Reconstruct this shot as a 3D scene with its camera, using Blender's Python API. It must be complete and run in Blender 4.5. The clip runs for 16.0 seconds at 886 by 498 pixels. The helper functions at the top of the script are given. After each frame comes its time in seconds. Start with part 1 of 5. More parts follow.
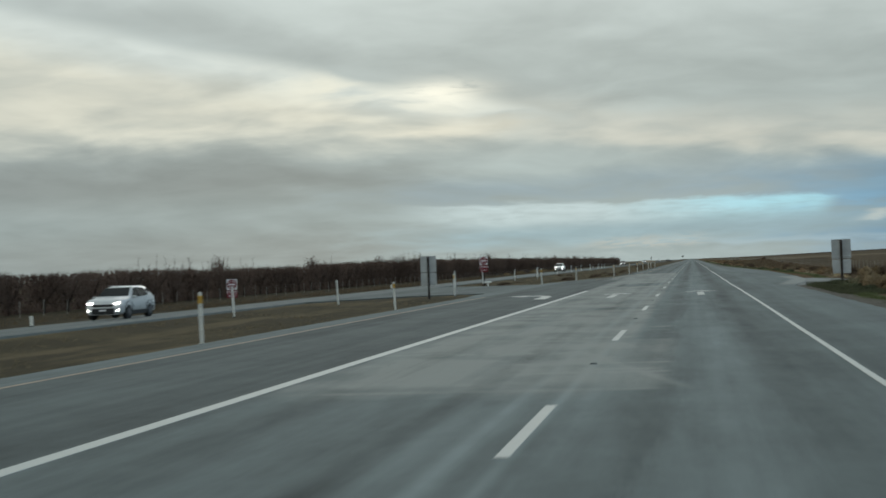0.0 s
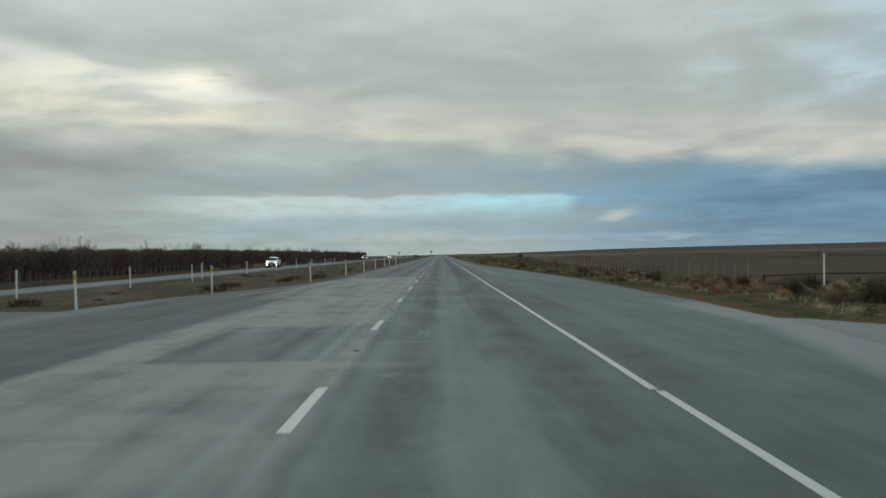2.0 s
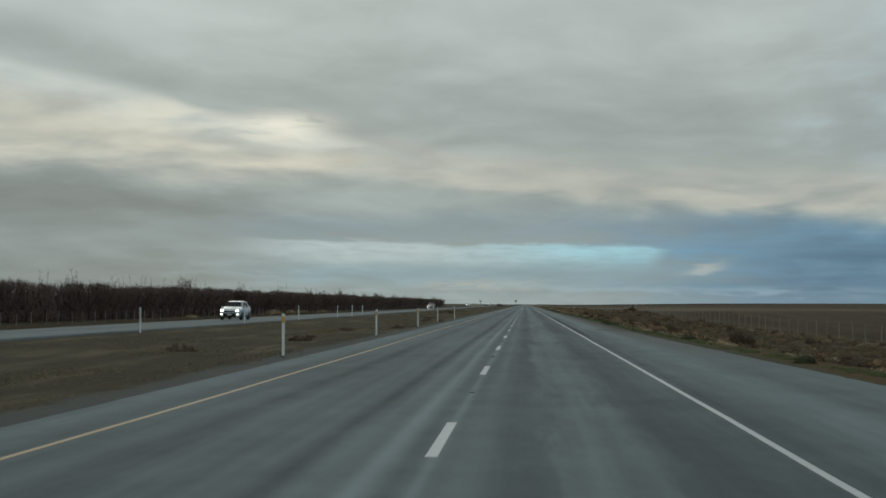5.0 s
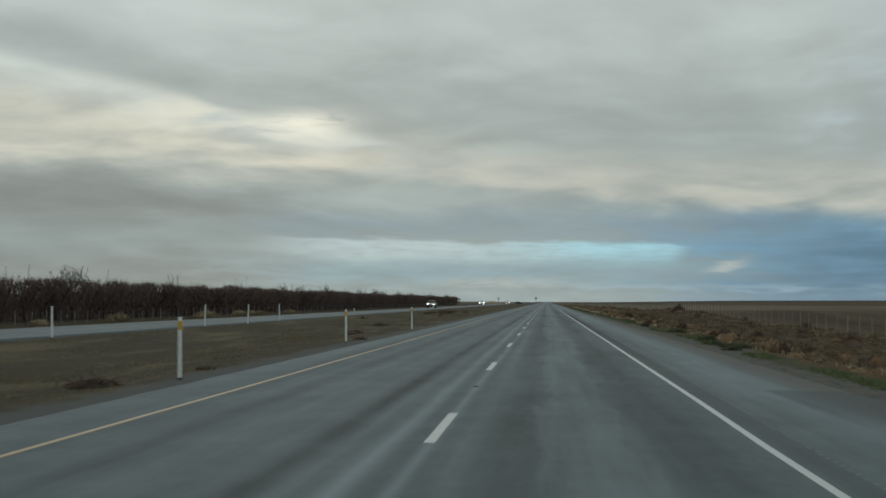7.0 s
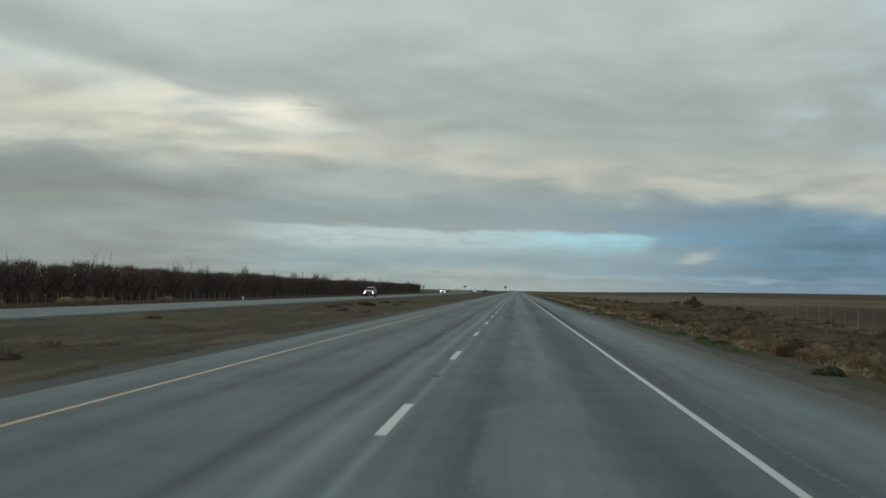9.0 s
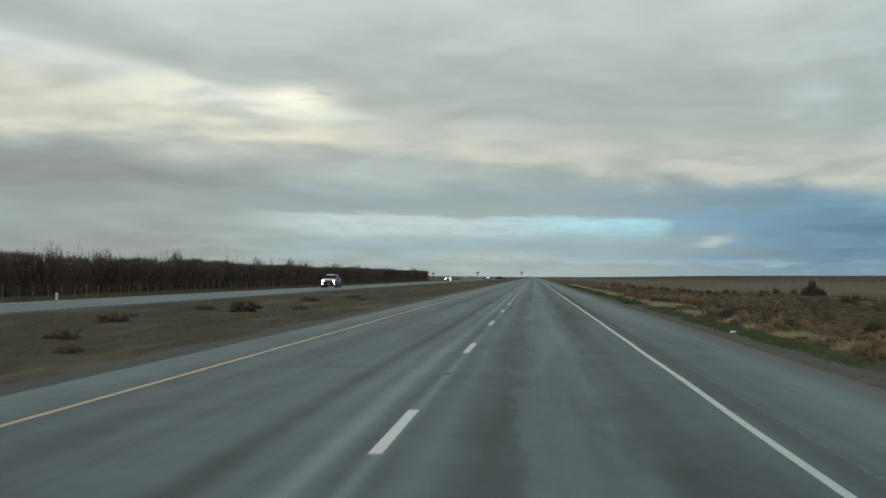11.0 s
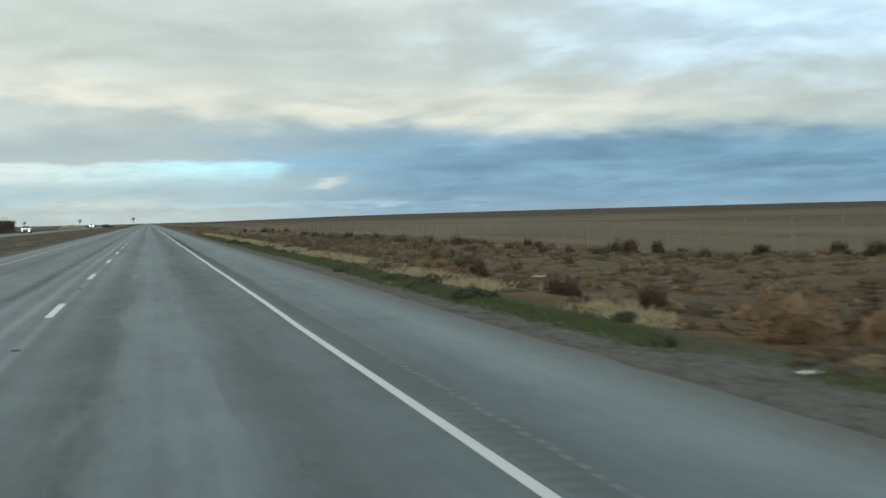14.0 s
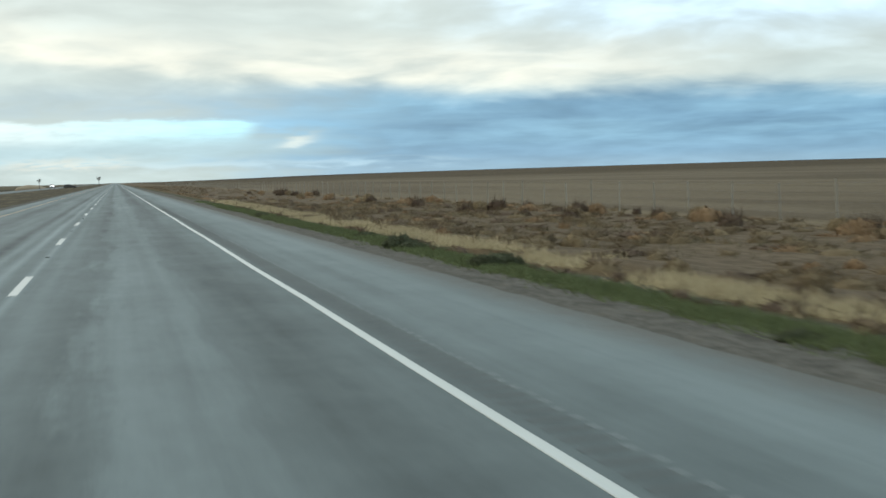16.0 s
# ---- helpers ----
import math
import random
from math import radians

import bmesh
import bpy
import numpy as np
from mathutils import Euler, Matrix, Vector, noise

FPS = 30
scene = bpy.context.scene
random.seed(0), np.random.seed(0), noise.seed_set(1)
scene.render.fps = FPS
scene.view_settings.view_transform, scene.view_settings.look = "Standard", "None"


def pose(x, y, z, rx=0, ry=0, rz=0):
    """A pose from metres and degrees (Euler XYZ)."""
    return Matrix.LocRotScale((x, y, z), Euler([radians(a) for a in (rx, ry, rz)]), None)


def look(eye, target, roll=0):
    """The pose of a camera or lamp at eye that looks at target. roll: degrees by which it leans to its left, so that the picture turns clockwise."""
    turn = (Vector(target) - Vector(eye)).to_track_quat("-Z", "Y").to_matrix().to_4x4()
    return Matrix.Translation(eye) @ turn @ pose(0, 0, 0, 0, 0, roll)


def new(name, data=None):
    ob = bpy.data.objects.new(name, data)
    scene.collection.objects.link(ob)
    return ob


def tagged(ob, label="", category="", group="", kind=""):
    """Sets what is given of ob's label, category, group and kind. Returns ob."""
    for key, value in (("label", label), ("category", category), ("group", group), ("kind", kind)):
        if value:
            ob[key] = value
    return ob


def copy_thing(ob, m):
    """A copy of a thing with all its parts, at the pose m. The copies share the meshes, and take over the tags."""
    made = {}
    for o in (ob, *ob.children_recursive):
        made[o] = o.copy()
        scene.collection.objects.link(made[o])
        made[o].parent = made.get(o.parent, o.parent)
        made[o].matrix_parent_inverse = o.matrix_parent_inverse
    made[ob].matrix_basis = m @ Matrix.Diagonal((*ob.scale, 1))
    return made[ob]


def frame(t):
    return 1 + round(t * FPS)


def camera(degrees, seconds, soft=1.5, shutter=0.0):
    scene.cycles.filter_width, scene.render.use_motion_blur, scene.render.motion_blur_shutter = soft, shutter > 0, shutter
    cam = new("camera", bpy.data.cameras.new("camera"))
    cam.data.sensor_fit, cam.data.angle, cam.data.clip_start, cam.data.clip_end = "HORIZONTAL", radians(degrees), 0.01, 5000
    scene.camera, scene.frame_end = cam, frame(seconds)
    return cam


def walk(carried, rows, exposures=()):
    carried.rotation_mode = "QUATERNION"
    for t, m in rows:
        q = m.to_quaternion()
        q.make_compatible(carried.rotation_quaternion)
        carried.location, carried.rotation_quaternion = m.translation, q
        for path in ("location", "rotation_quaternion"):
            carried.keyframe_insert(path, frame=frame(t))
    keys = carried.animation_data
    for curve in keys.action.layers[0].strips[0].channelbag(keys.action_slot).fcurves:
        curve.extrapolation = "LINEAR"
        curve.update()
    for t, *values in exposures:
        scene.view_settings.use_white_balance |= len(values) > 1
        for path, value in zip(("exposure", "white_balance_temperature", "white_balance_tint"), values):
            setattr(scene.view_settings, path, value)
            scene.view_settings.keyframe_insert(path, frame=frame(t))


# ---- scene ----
# ---- camera: seconds, x, y, z, yaw to the left, pitch up, roll ----
ROWS = [
    (0.0, 1.53, -10.03, 1.526, 11.03, 0.85, -2.21),
    (0.5, 1.60, 4.37, 1.533, 8.07, 1.56, -2.14),
    (1.0, 1.59, 19.05, 1.494, 4.38, 1.38, -2.38),
    (1.5, 1.50, 33.45, 1.493, 1.16, 0.65, -1.37),
    (2.0, 1.36, 47.76, 1.490, -0.12, 0.23, -1.07),
    (2.5, 1.23, 62.41, 1.523, -0.49, 1.29, -1.10),
    (3.0, 1.16, 76.62, 1.548, -0.70, 2.20, -1.72),
    (3.5, 1.01, 90.90, 1.562, -0.50, 3.10, 0.20),
    (4.0, 0.97, 105.11, 1.554, 1.11, 2.88, 0.17),
    (4.5, 0.89, 119.43, 1.513, 2.91, 2.53, 0.59),
    (7.0, 1.27, 191.07, 1.536, 4.66, 2.32, 0.45),
    (7.5, 1.35, 205.61, 1.535, 4.21, 2.29, 0.66),
    (8.0, 1.37, 220.42, 1.542, 3.46, 2.22, 1.14),
    (8.5, 1.38, 235.22, 1.535, 3.27, 2.02, 1.38),
    (11.0, 1.37, 310.86, 1.555, 4.09, 1.19, 0.52),
    (11.5, 1.41, 326.22, 1.537, 3.38, 1.11, 0.44),
    (12.0, 1.47, 341.60, 1.513, 3.07, 0.15, 0.20),
    (12.5, 1.48, 356.95, 1.517, -1.93, -1.14, -0.38),
    (13.0, 1.53, 372.56, 1.498, -9.79, -0.41, -0.97),
    (13.5, 1.55, 387.24, 1.530, -13.93, -1.00, -1.37),
    (14.0, 1.61, 402.76, 1.498, -12.99, -1.48, -1.34),
    (14.5, 1.55, 418.84, 1.489, -13.19, -2.66, -1.49),
    (15.0, 1.48, 434.22, 1.492, -13.31, -3.29, -1.32),
    (15.5, 1.44, 449.40, 1.501, -13.75, -3.94, -1.48),
    (16.0, 1.42, 464.74, 1.495, -14.32, -3.36, -1.48),
]


def eye_pose(x, y, z, yaw, pitch, roll):
    a, p = radians(yaw), radians(pitch)
    way = Vector((-math.sin(a) * math.cos(p), math.cos(a) * math.cos(p), math.sin(p)))
    return look((x, y, z), Vector((x, y, z)) + way, roll)


cam = camera(38.35, 16.0, soft=1.65, shutter=0.18)
walk(cam, [(r[0], eye_pose(*r[1:])) for r in ROWS],
     [(0.0, 0.22), (0.5, 0.11), (1.0, 0.05), (1.5, 0.1), (2.0, 0.18), (2.5, 0.16), (3.5, -0.03), (4.5, -0.1), (7.0, 0.0), (8.5, 0.0), (11.0, 0.2), (12.0, 0.26), (12.5, 0.4), (13.0, 0.43), (13.5, 0.5), (14.2, 0.7), (15.0, 0.85), (16.0, 0.95)])


# ---- node helpers ----
class Val:
    """A number in a node tree, with arithmetic."""

    def __init__(self, tree, sock):
        self.t, self.s = tree, sock

    def op(self, kind, *others, clamp=False):
        nd = self.t.nodes.new("ShaderNodeMath")
        nd.operation, nd.use_clamp = kind, clamp
        for i, o in enumerate((self, *others)):
            if isinstance(o, Val):
                self.t.links.new(o.s, nd.inputs[i])
            else:
                nd.inputs[i].default_value = o
        return Val(self.t, nd.outputs[0])

    def __add__(self, o):
        return self.op("ADD", o)

    def __sub__(self, o):
        return self.op("SUBTRACT", o)

    def __mul__(self, o):
        return self.op("MULTIPLY", o)

    def inv(self):
        return (self * -1.0) + 1.0

    def step(self, lo, hi):
        nd = self.t.nodes.new("ShaderNodeMapRange")
        nd.interpolation_type = "SMOOTHSTEP"
        self.t.links.new(self.s, nd.inputs[0])
        for i, o in ((1, lo), (2, hi)):
            if isinstance(o, Val):
                self.t.links.new(o.s, nd.inputs[i])
            else:
                nd.inputs[i].default_value = o
        return Val(self.t, nd.outputs[0])

    def band(self, lo, hi, soft):
        return self.step(lo - soft, lo + soft) * self.step(hi - soft, hi + soft).inv()

    def bell(self, mid, wide):
        d = (self - mid) * (1.0 / wide)
        return (d * d * -1.0).op("EXPONENT")


def lin(r, g, b):
    return tuple((c / 255 / 12.92) if c < 11 else ((c / 255 + 0.055) / 1.055) ** 2.4 for c in (r, g, b))


def vec(tree, x, y, z=0.0):
    nd = tree.nodes.new("ShaderNodeCombineXYZ")
    for i, o in enumerate((x, y, z)):
        if isinstance(o, Val):
            tree.links.new(o.s, nd.inputs[i])
        else:
            nd.inputs[i].default_value = o
    return nd.outputs[0]


def fbm(tree, where, scale, detail=6.0, rough=0.55, shift=0.0):
    nd = tree.nodes.new("ShaderNodeTexNoise")
    nd.noise_dimensions = "4D"
    if where is not None:
        tree.links.new(where, nd.inputs["Vector"])
    nd.inputs["W"].default_value = shift
    nd.inputs["Scale"].default_value = scale
    nd.inputs["Detail"].default_value = detail
    nd.inputs["Roughness"].default_value = rough
    return Val(tree, nd.outputs[0])


def blend(tree, a, b, fac):
    nd = tree.nodes.new("ShaderNodeMix")
    nd.data_type = "RGBA"
    if isinstance(fac, Val):
        tree.links.new(fac.s, nd.inputs[0])
    else:
        nd.inputs[0].default_value = fac
    for i, c in ((6, a), (7, b)):
        if isinstance(c, tuple):
            nd.inputs[i].default_value = (*c, 1)
        else:
            tree.links.new(c, nd.inputs[i])
    return nd.outputs[2]


def gain(tree, col, f):
    nd = tree.nodes.new("ShaderNodeVectorMath")
    nd.operation = "SCALE"
    tree.links.new(col, nd.inputs[0])
    if isinstance(f, Val):
        tree.links.new(f.s, nd.inputs["Scale"])
    else:
        nd.inputs["Scale"].default_value = f
    return nd.outputs[0]


# ---- world: an evening overcast with a clear strip low ahead ----
SUN_AZ, SUN_EL = -12.0, 24.0
world = bpy.data.worlds.new("overcast_evening")
scene.world = world
world.use_nodes = True
wt = world.node_tree
wt.nodes.clear()
tc = wt.nodes.new("ShaderNodeTexCoord")
sep = wt.nodes.new("ShaderNodeSeparateXYZ")
wt.links.new(tc.outputs["Generated"], sep.inputs[0])
dx, dy, dz = (Val(wt, s) for s in sep.outputs)
az = dx.op("ARCTAN2", dy) * 57.2958
el = dz.op("ARCSINE") * 57.2958
# cloud-deck coordinates: clouds flatten towards the horizon
reach = (dz.op("MAXIMUM", 0.0) + 0.15).op("POWER", -1.0)
qx, qy = dx * reach, dy * reach
w0 = fbm(wt, vec(wt, qx, qy), 0.9, 3, 0.5, 3.1)
qx, qy = qx + (w0 - 0.5) * 0.5, qy + (w0 - 0.5) * 0.8
w1 = fbm(wt, vec(wt, qx, qy), 1.7, 4, 0.5, 5.2)
w2 = fbm(wt, vec(wt, qx, qy), 4.2, 5, 0.45, 8.4)
w3 = fbm(wt, vec(wt, qx, qy), 11.0, 4, 0.5, 1.7)
ws = fbm(wt, vec(wt, az * 0.11, el * 1.5), 1.0, 5, 0.5, 6.6)
sway = el.step(0.0, 7.0) * 0.75 + 0.25
elw = el + ((w1 - 0.5) * 2.4 + (w2 - 0.5) * 1.7 + (w3 - 0.5) * 0.4) * sway
ell = el + (w2 - 0.5) * 0.7 + (w3 - 0.5) * 0.35
azw = az + (w2 - 0.5) * 9.0 + (w1 - 0.5) * 8.0
# grey deck, paler overhead
sky = blend(wt, lin(150, 163, 166), lin(164, 170, 168), el.step(1.0, 7.0))
sky = blend(wt, sky, lin(188, 193, 191), elw.step(7.0, 13.5))
# blue-white breaks on the field side
sky = blend(wt, sky, lin(164, 188, 210), azw.step(11.0, 28.0) * elw.step(4.5, 8.0) * 0.75)
sky = blend(wt, sky, lin(196, 213, 226), azw.step(10.0, 24.0) * w2.step(0.42, 0.7) * el.step(4.0, 7.5) * 0.5)
# slaty band over the clear strip
sky = blend(wt, sky, lin(136, 151, 160), elw.band(2.7, 4.0, 0.5) * azw.band(-14.0, 12.0, 4.0) * (w2.step(0.35, 0.6) * 0.4 + 0.6) * 0.85)
# cream underside with a crisp lower edge, sagging to the field side
slope = (az - 12.0).op("MINIMUM", 0.0)
sag = slope * slope * 0.0045 + 4.05 - (az - 12.0).op("MAXIMUM", 0.0) * 0.02
calm = el + ((w1 - 0.5) * 1.5 + (w2 - 0.5) * 0.9 + (w3 - 0.5) * 0.3) * sway
lift = el + (w1 - 0.5) * 1.3 + (w2 - 0.5) * 0.7 + (w3 - 0.5) * 0.3 - sag.op("MINIMUM", 6.0)
sky = blend(wt, sky, lin(192, 188, 178), lift.step(-0.35, 0.6) * lift.step(0.9, 2.7).inv() * azw.band(-9.0, 25.0, 6.0) * (w2.step(0.3, 0.65) * 0.6 + 0.4) * 0.85)
# slate-blue bank under it
bank = lift.step(-0.9, 0.3).inv() * azw.step(0.0, 13.0) * el.step(0.2, 0.9)
sky = blend(wt, sky, blend(wt, lin(81, 116, 143), lin(107, 143, 167), ws.step(0.3, 0.7) * 0.75 + w2.step(0.35, 0.65) * 0.25), bank * 0.92)
sky = blend(wt, sky, lin(136, 162, 174), elw.band(0.8, 1.9, 0.5) * azw.band(-12.0, 7.0, 5.0) * 0.7)
sky = blend(wt, sky, lin(104, 134, 157), el.step(1.6, 0.7) * azw.step(2.0, 13.0) * 0.8)
sky = blend(wt, sky, lin(160, 180, 191), ell.band(0.5, 0.85, 0.14) * azw.band(-1.0, 15.0, 3.0) * w2.step(0.35, 0.6) * 0.4)
sky = blend(wt, sky, lin(170, 172, 168), ell.band(0.55, 1.05, 0.2) * az.band(-4.5, 0.5, 1.0) * w3.step(0.35, 0.6) * 0.7)
# dark bank over the orchard, lighter below
sky = blend(wt, sky, lin(124, 128, 128), calm.band(2.9, 5.3, 1.5) * azw.step(-21.0, -5.0).inv() * 0.8)
sky = blend(wt, sky, lin(133, 140, 141), el.band(0.0, 2.4, 1.0) * azw.step(-18.0, -8.0).inv() * 0.85)
# sunlit gap sloping down from the upper left
top = (az * -0.2) + 5.75
over = calm - top
sky = blend(wt, sky, lin(150, 154, 153), over.band(0.0, 1.4, 0.7) * azw.step(-6.0, 0.0).inv() * 0.3)
lit = over.step(-0.5, 0.25).inv() * elw.step(4.9, 7.0) * azw.step(-10.0, -3.0).inv()
sky = blend(wt, sky, blend(wt, lin(206, 201, 188), lin(204, 207, 203), over.step(-2.2, -0.5)), lit * (w2.step(0.3, 0.65) * 0.4 + 0.58))
sky = blend(wt, sky, lin(226, 217, 198), lit * w2.step(0.36, 0.66) * azw.bell(-13.0, 5.0) * over.step(-2.6, -0.8) * 0.75)
sky = blend(wt, sky, lin(248, 240, 224), az.bell(-10.9, 1.9) * ell.bell(7.85, 0.55) * w3.step(0.25, 0.55) * 0.9)
sky = blend(wt, sky, lin(222, 213, 196), azw.bell(-10.4, 2.6) * ell.bell(6.2, 0.45) * 0.6)
# clear strip in two lobes, crisp above and fading below
rim_el = (az.bell(-2.9, 1.1) * -0.22) + (az * -0.012) + 2.68
gap_top = (ell - rim_el).step(-0.14, 0.1).inv()
strip = gap_top * el.step(1.35, 2.45) * az.step(-14.5, -8.0) * (az - (el - 2.0) * 0.6).step(5.2, 6.4).inv()
sky = blend(wt, sky, blend(wt, lin(184, 198, 202), lin(160, 203, 216), az.step(-5.0, 3.5)), strip * (w3.step(0.2, 0.6) * 0.35 + 0.62))
sky = blend(wt, sky, lin(112, 160, 192), azw.bell(8.2, 2.2) * ell.bell(2.3, 0.4) * 0.5)
sky = blend(wt, sky, lin(186, 190, 186), az.bell(7.9, 0.75) * (ell - az * 0.22).bell(-0.12, 0.17) * 0.7)
sky = blend(wt, sky, lin(108, 110, 108), el.step(-0.4, -0.05).inv())
mottle = (w2 - 0.5) * 0.42 + (w1 - 0.5) * 0.34 + (w3 - 0.5) * 0.1 + 1.0
sky = gain(wt, sky, mottle * (el.step(14.0, 70.0) * 0.35 + 1.0))
nishita = wt.nodes.new("ShaderNodeTexSky")
nishita.sky_type, nishita.sun_disc = "NISHITA", False
nishita.sun_elevation, nishita.sun_rotation = radians(SUN_EL), radians(SUN_AZ)
sky = blend(wt, sky, gain(wt, nishita.outputs[0], 0.06), 0.03)
tint = wt.nodes.new("ShaderNodeVectorMath")
tint.operation = "MULTIPLY"
wt.links.new(sky, tint.inputs[0])
tint.inputs[1].default_value = (0.945, 1.0, 0.985)
sky = tint.outputs[0]
back = wt.nodes.new("ShaderNodeBackground")
wt.links.new(sky, back.inputs[0])
wout = wt.nodes.new("ShaderNodeOutputWorld")
wt.links.new(back.outputs[0], wout.inputs[0])

sun = new("sun", bpy.data.lights.new("sun", "SUN"))
sun.data.energy, sun.data.angle, sun.data.color = 0.5, radians(25), (1.0, 0.95, 0.88)
sa, se = radians(SUN_AZ), radians(SUN_EL)
sun.matrix_world = look((0, 0, 50), (-50 * math.sin(sa) * math.cos(se), -50 * math.cos(sa) * math.cos(se), 50 - 50 * math.sin(se)))


# ---- materials ----
def start_mat(name, rough=0.8, metal=0.0, spec=0.3):
    m = bpy.data.materials.new(name)
    m.use_nodes = True
    t = m.node_tree
    b = t.nodes["Principled BSDF"]
    b.inputs["Roughness"].default_value = rough
    b.inputs["Metallic"].default_value = metal
    b.inputs["Specular IOR Level"].default_value = spec
    return m, t, b


def place_of(t):
    g = t.nodes.new("ShaderNodeNewGeometry")
    s = t.nodes.new("ShaderNodeSeparateXYZ")
    t.links.new(g.outputs["Position"], s.inputs[0])
    return g.outputs["Position"], [Val(t, o) for o in s.outputs]


def bump(t, b, height, strength, distance):
    nd = t.nodes.new("ShaderNodeBump")
    nd.inputs["Strength"].default_value, nd.inputs["Distance"].default_value = strength, distance
    t.links.new(height.s, nd.inputs["Height"])
    t.links.new(nd.outputs[0], b.inputs["Normal"])


def plain(name, col, rough=0.7, metal=0.0, vary=0.25, scale=3.0, spec=0.3, fine=40.0, relief=0.0):
    """A painted, wooden or metal surface with wear at two scales."""
    m, t, b = start_mat(name, rough, metal, spec)
    at = t.nodes.new("ShaderNodeTexCoord").outputs["Object"]
    info = Val(t, t.nodes.new("ShaderNodeObjectInfo").outputs["Random"])
    a, c = fbm(t, at, scale, 5), fbm(t, at, fine, 3)
    f = (a - 0.5) * (vary * 2) + (c - 0.5) * vary + (info - 0.5) * vary + 1.0
    rgb = t.nodes.new("ShaderNodeRGB")
    rgb.outputs[0].default_value = (*col, 1)
    t.links.new(gain(t, rgb.outputs[0], f), b.inputs["Base Color"])
    t.links.new((a * 0.25 + (rough - 0.12)).s, b.inputs["Roughness"])
    if relief:
        bump(t, b, c, 0.5, relief)
    return m


def asphalt(name, base, lanes):
    """Worn chip-seal; lanes: darker tyre paths and pale drip lines lie along y."""
    m, t, b = start_mat(name, 0.9, 0, 0.1)
    pos, (x, y, z) = place_of(t)
    big = fbm(t, vec(t, x * 0.55, y * 0.045), 1.0, 5, 0.55, 2.0)
    mid = fbm(t, vec(t, x * 2.2, y * 0.16), 1.0, 5, 0.6, 5.0)
    grit = fbm(t, pos, 55.0, 3, 0.7)
    mott = fbm(t, vec(t, x * 5.0, y * 2.6), 1.0, 5, 0.7, 3.0)
    blot = fbm(t, vec(t, x * 0.7, y * 0.55), 1.0, 5, 0.6, 7.0)
    f = (big - 0.5) * 1.5 + (mid - 0.5) * 0.8 + (blot - 0.5) * 1.0 + (mott - 0.5) * 0.55 + (grit - 0.5) * 0.5 + 1.0
    xw = x + (big - 0.5) * 0.3
    if lanes:
        streak = fbm(t, vec(t, x * 3.0, y * 0.03), 1.0, 4, 0.5, 12.0)
        before, after = y.step(118.0, 150.0).inv(), y.step(118.0, 150.0)
        f = f + (streak - 0.5) * 0.9
        # tyre polish
        dark = xw.bell(1.0, 0.3) * 0.26 + xw.bell(2.7, 0.45) * 0.34 + xw.bell(-1.18, 0.17) * 0.55 + xw.bell(-2.9, 0.3) * 0.38
        # worn crown of the lane, with ragged patches, and joints by the dashes
        crown = fbm(t, vec(t, x * 1.4, y * 0.14), 1.0, 5, 0.6, 23.0)
        pale = (x + (crown - 0.5) * 2.2 + (mott - 0.5) * 0.3).band(1.2, 2.25, 0.13) * (crown.step(0.3, 0.7) * 0.25 + 0.14) + xw.bell(0.4, 0.13) * 0.2 + xw.bell(-0.42, 0.12) * 0.75 + x.bell(0.03, 0.07) * 0.6 + xw.bell(-0.85, 0.12) * 0.24 + xw.band(-3.7, -0.5, 0.4) * 0.1
        f = f + pale * (streak * 1.6 + 0.5) - dark * (streak * 1.2 + 0.6) + 0.1 + y.step(380.0, 450.0) * 0.2
        # shoulders
        f = f + xw.bell(5.3, 0.4) * after * 0.2 - x.bell(3.9, 0.2) * after * 0.26 + xw.step(4.0, 5.2) * (after * 0.14 + 0.24) + xw.step(-4.8, -4.2).inv() * after * 0.35
        # dusty inner lane at the junction, dark turning lane beside it
        f = f + before * (xw.band(0.2, 3.5, 0.3) * 0.1 + xw.step(-8.9, -8.6).inv() * 0.25 - xw.band(-8.6, -4.1, 0.2) * 0.32 + xw.band(-4.1, 3.7, 0.3) * 0.1)
        scuff = fbm(t, vec(t, x * 1.0 + y * 0.05, y * 0.2), 1.0, 6, 0.62, 9.0)
        f = f + (scuff - 0.5) * before * (xw.band(-4.0, 0.6, 0.4) * 2.4 + xw.band(0.6, 3.4, 0.4) * 1.8)
    rgb = t.nodes.new("ShaderNodeRGB")
    rgb.outputs[0].default_value = (*base, 1)
    col = gain(t, rgb.outputs[0], ((f - 1.0) * 0.72 + 1.0).op("MAXIMUM", 0.4))
    if lanes:
        # dust dragged onto the inner lane by turning traffic
        drift = fbm(t, vec(t, x * 1.5 + y * 0.02, y * 0.06), 1.0, 5, 0.55, 19.0)
        fan = (x + (y - 60.0) * 0.004 + (blot - 0.5) * 0.35).band(-4.1, 0.16, 0.16)
        smear = fbm(t, vec(t, x * 0.5 + y * 0.08, y * 0.5), 1.0, 6, 0.6, 27.0)
        near = x.band(-3.6, 1.1, 0.25) * y.band(5.2, 15.0, 0.15)
        reach = (y + (mott - 0.5) * 0.8).step(132.3, 133.2).inv() * (y + (blot - 0.5) * 3.0).step(4.2, 6.5)
        dust = fan.op("MAXIMUM", near * 0.8).op("MAXIMUM", x.band(-5.6, -4.0, 0.3) * y.band(94.0, 128.0, 3.0) * 0.7) * reach * (drift.step(0.34, 0.62) * 0.4 + scuff.step(0.35, 0.6) * 0.2 + 0.34) * (smear.step(0.36, 0.58) * 0.6 + 0.55)
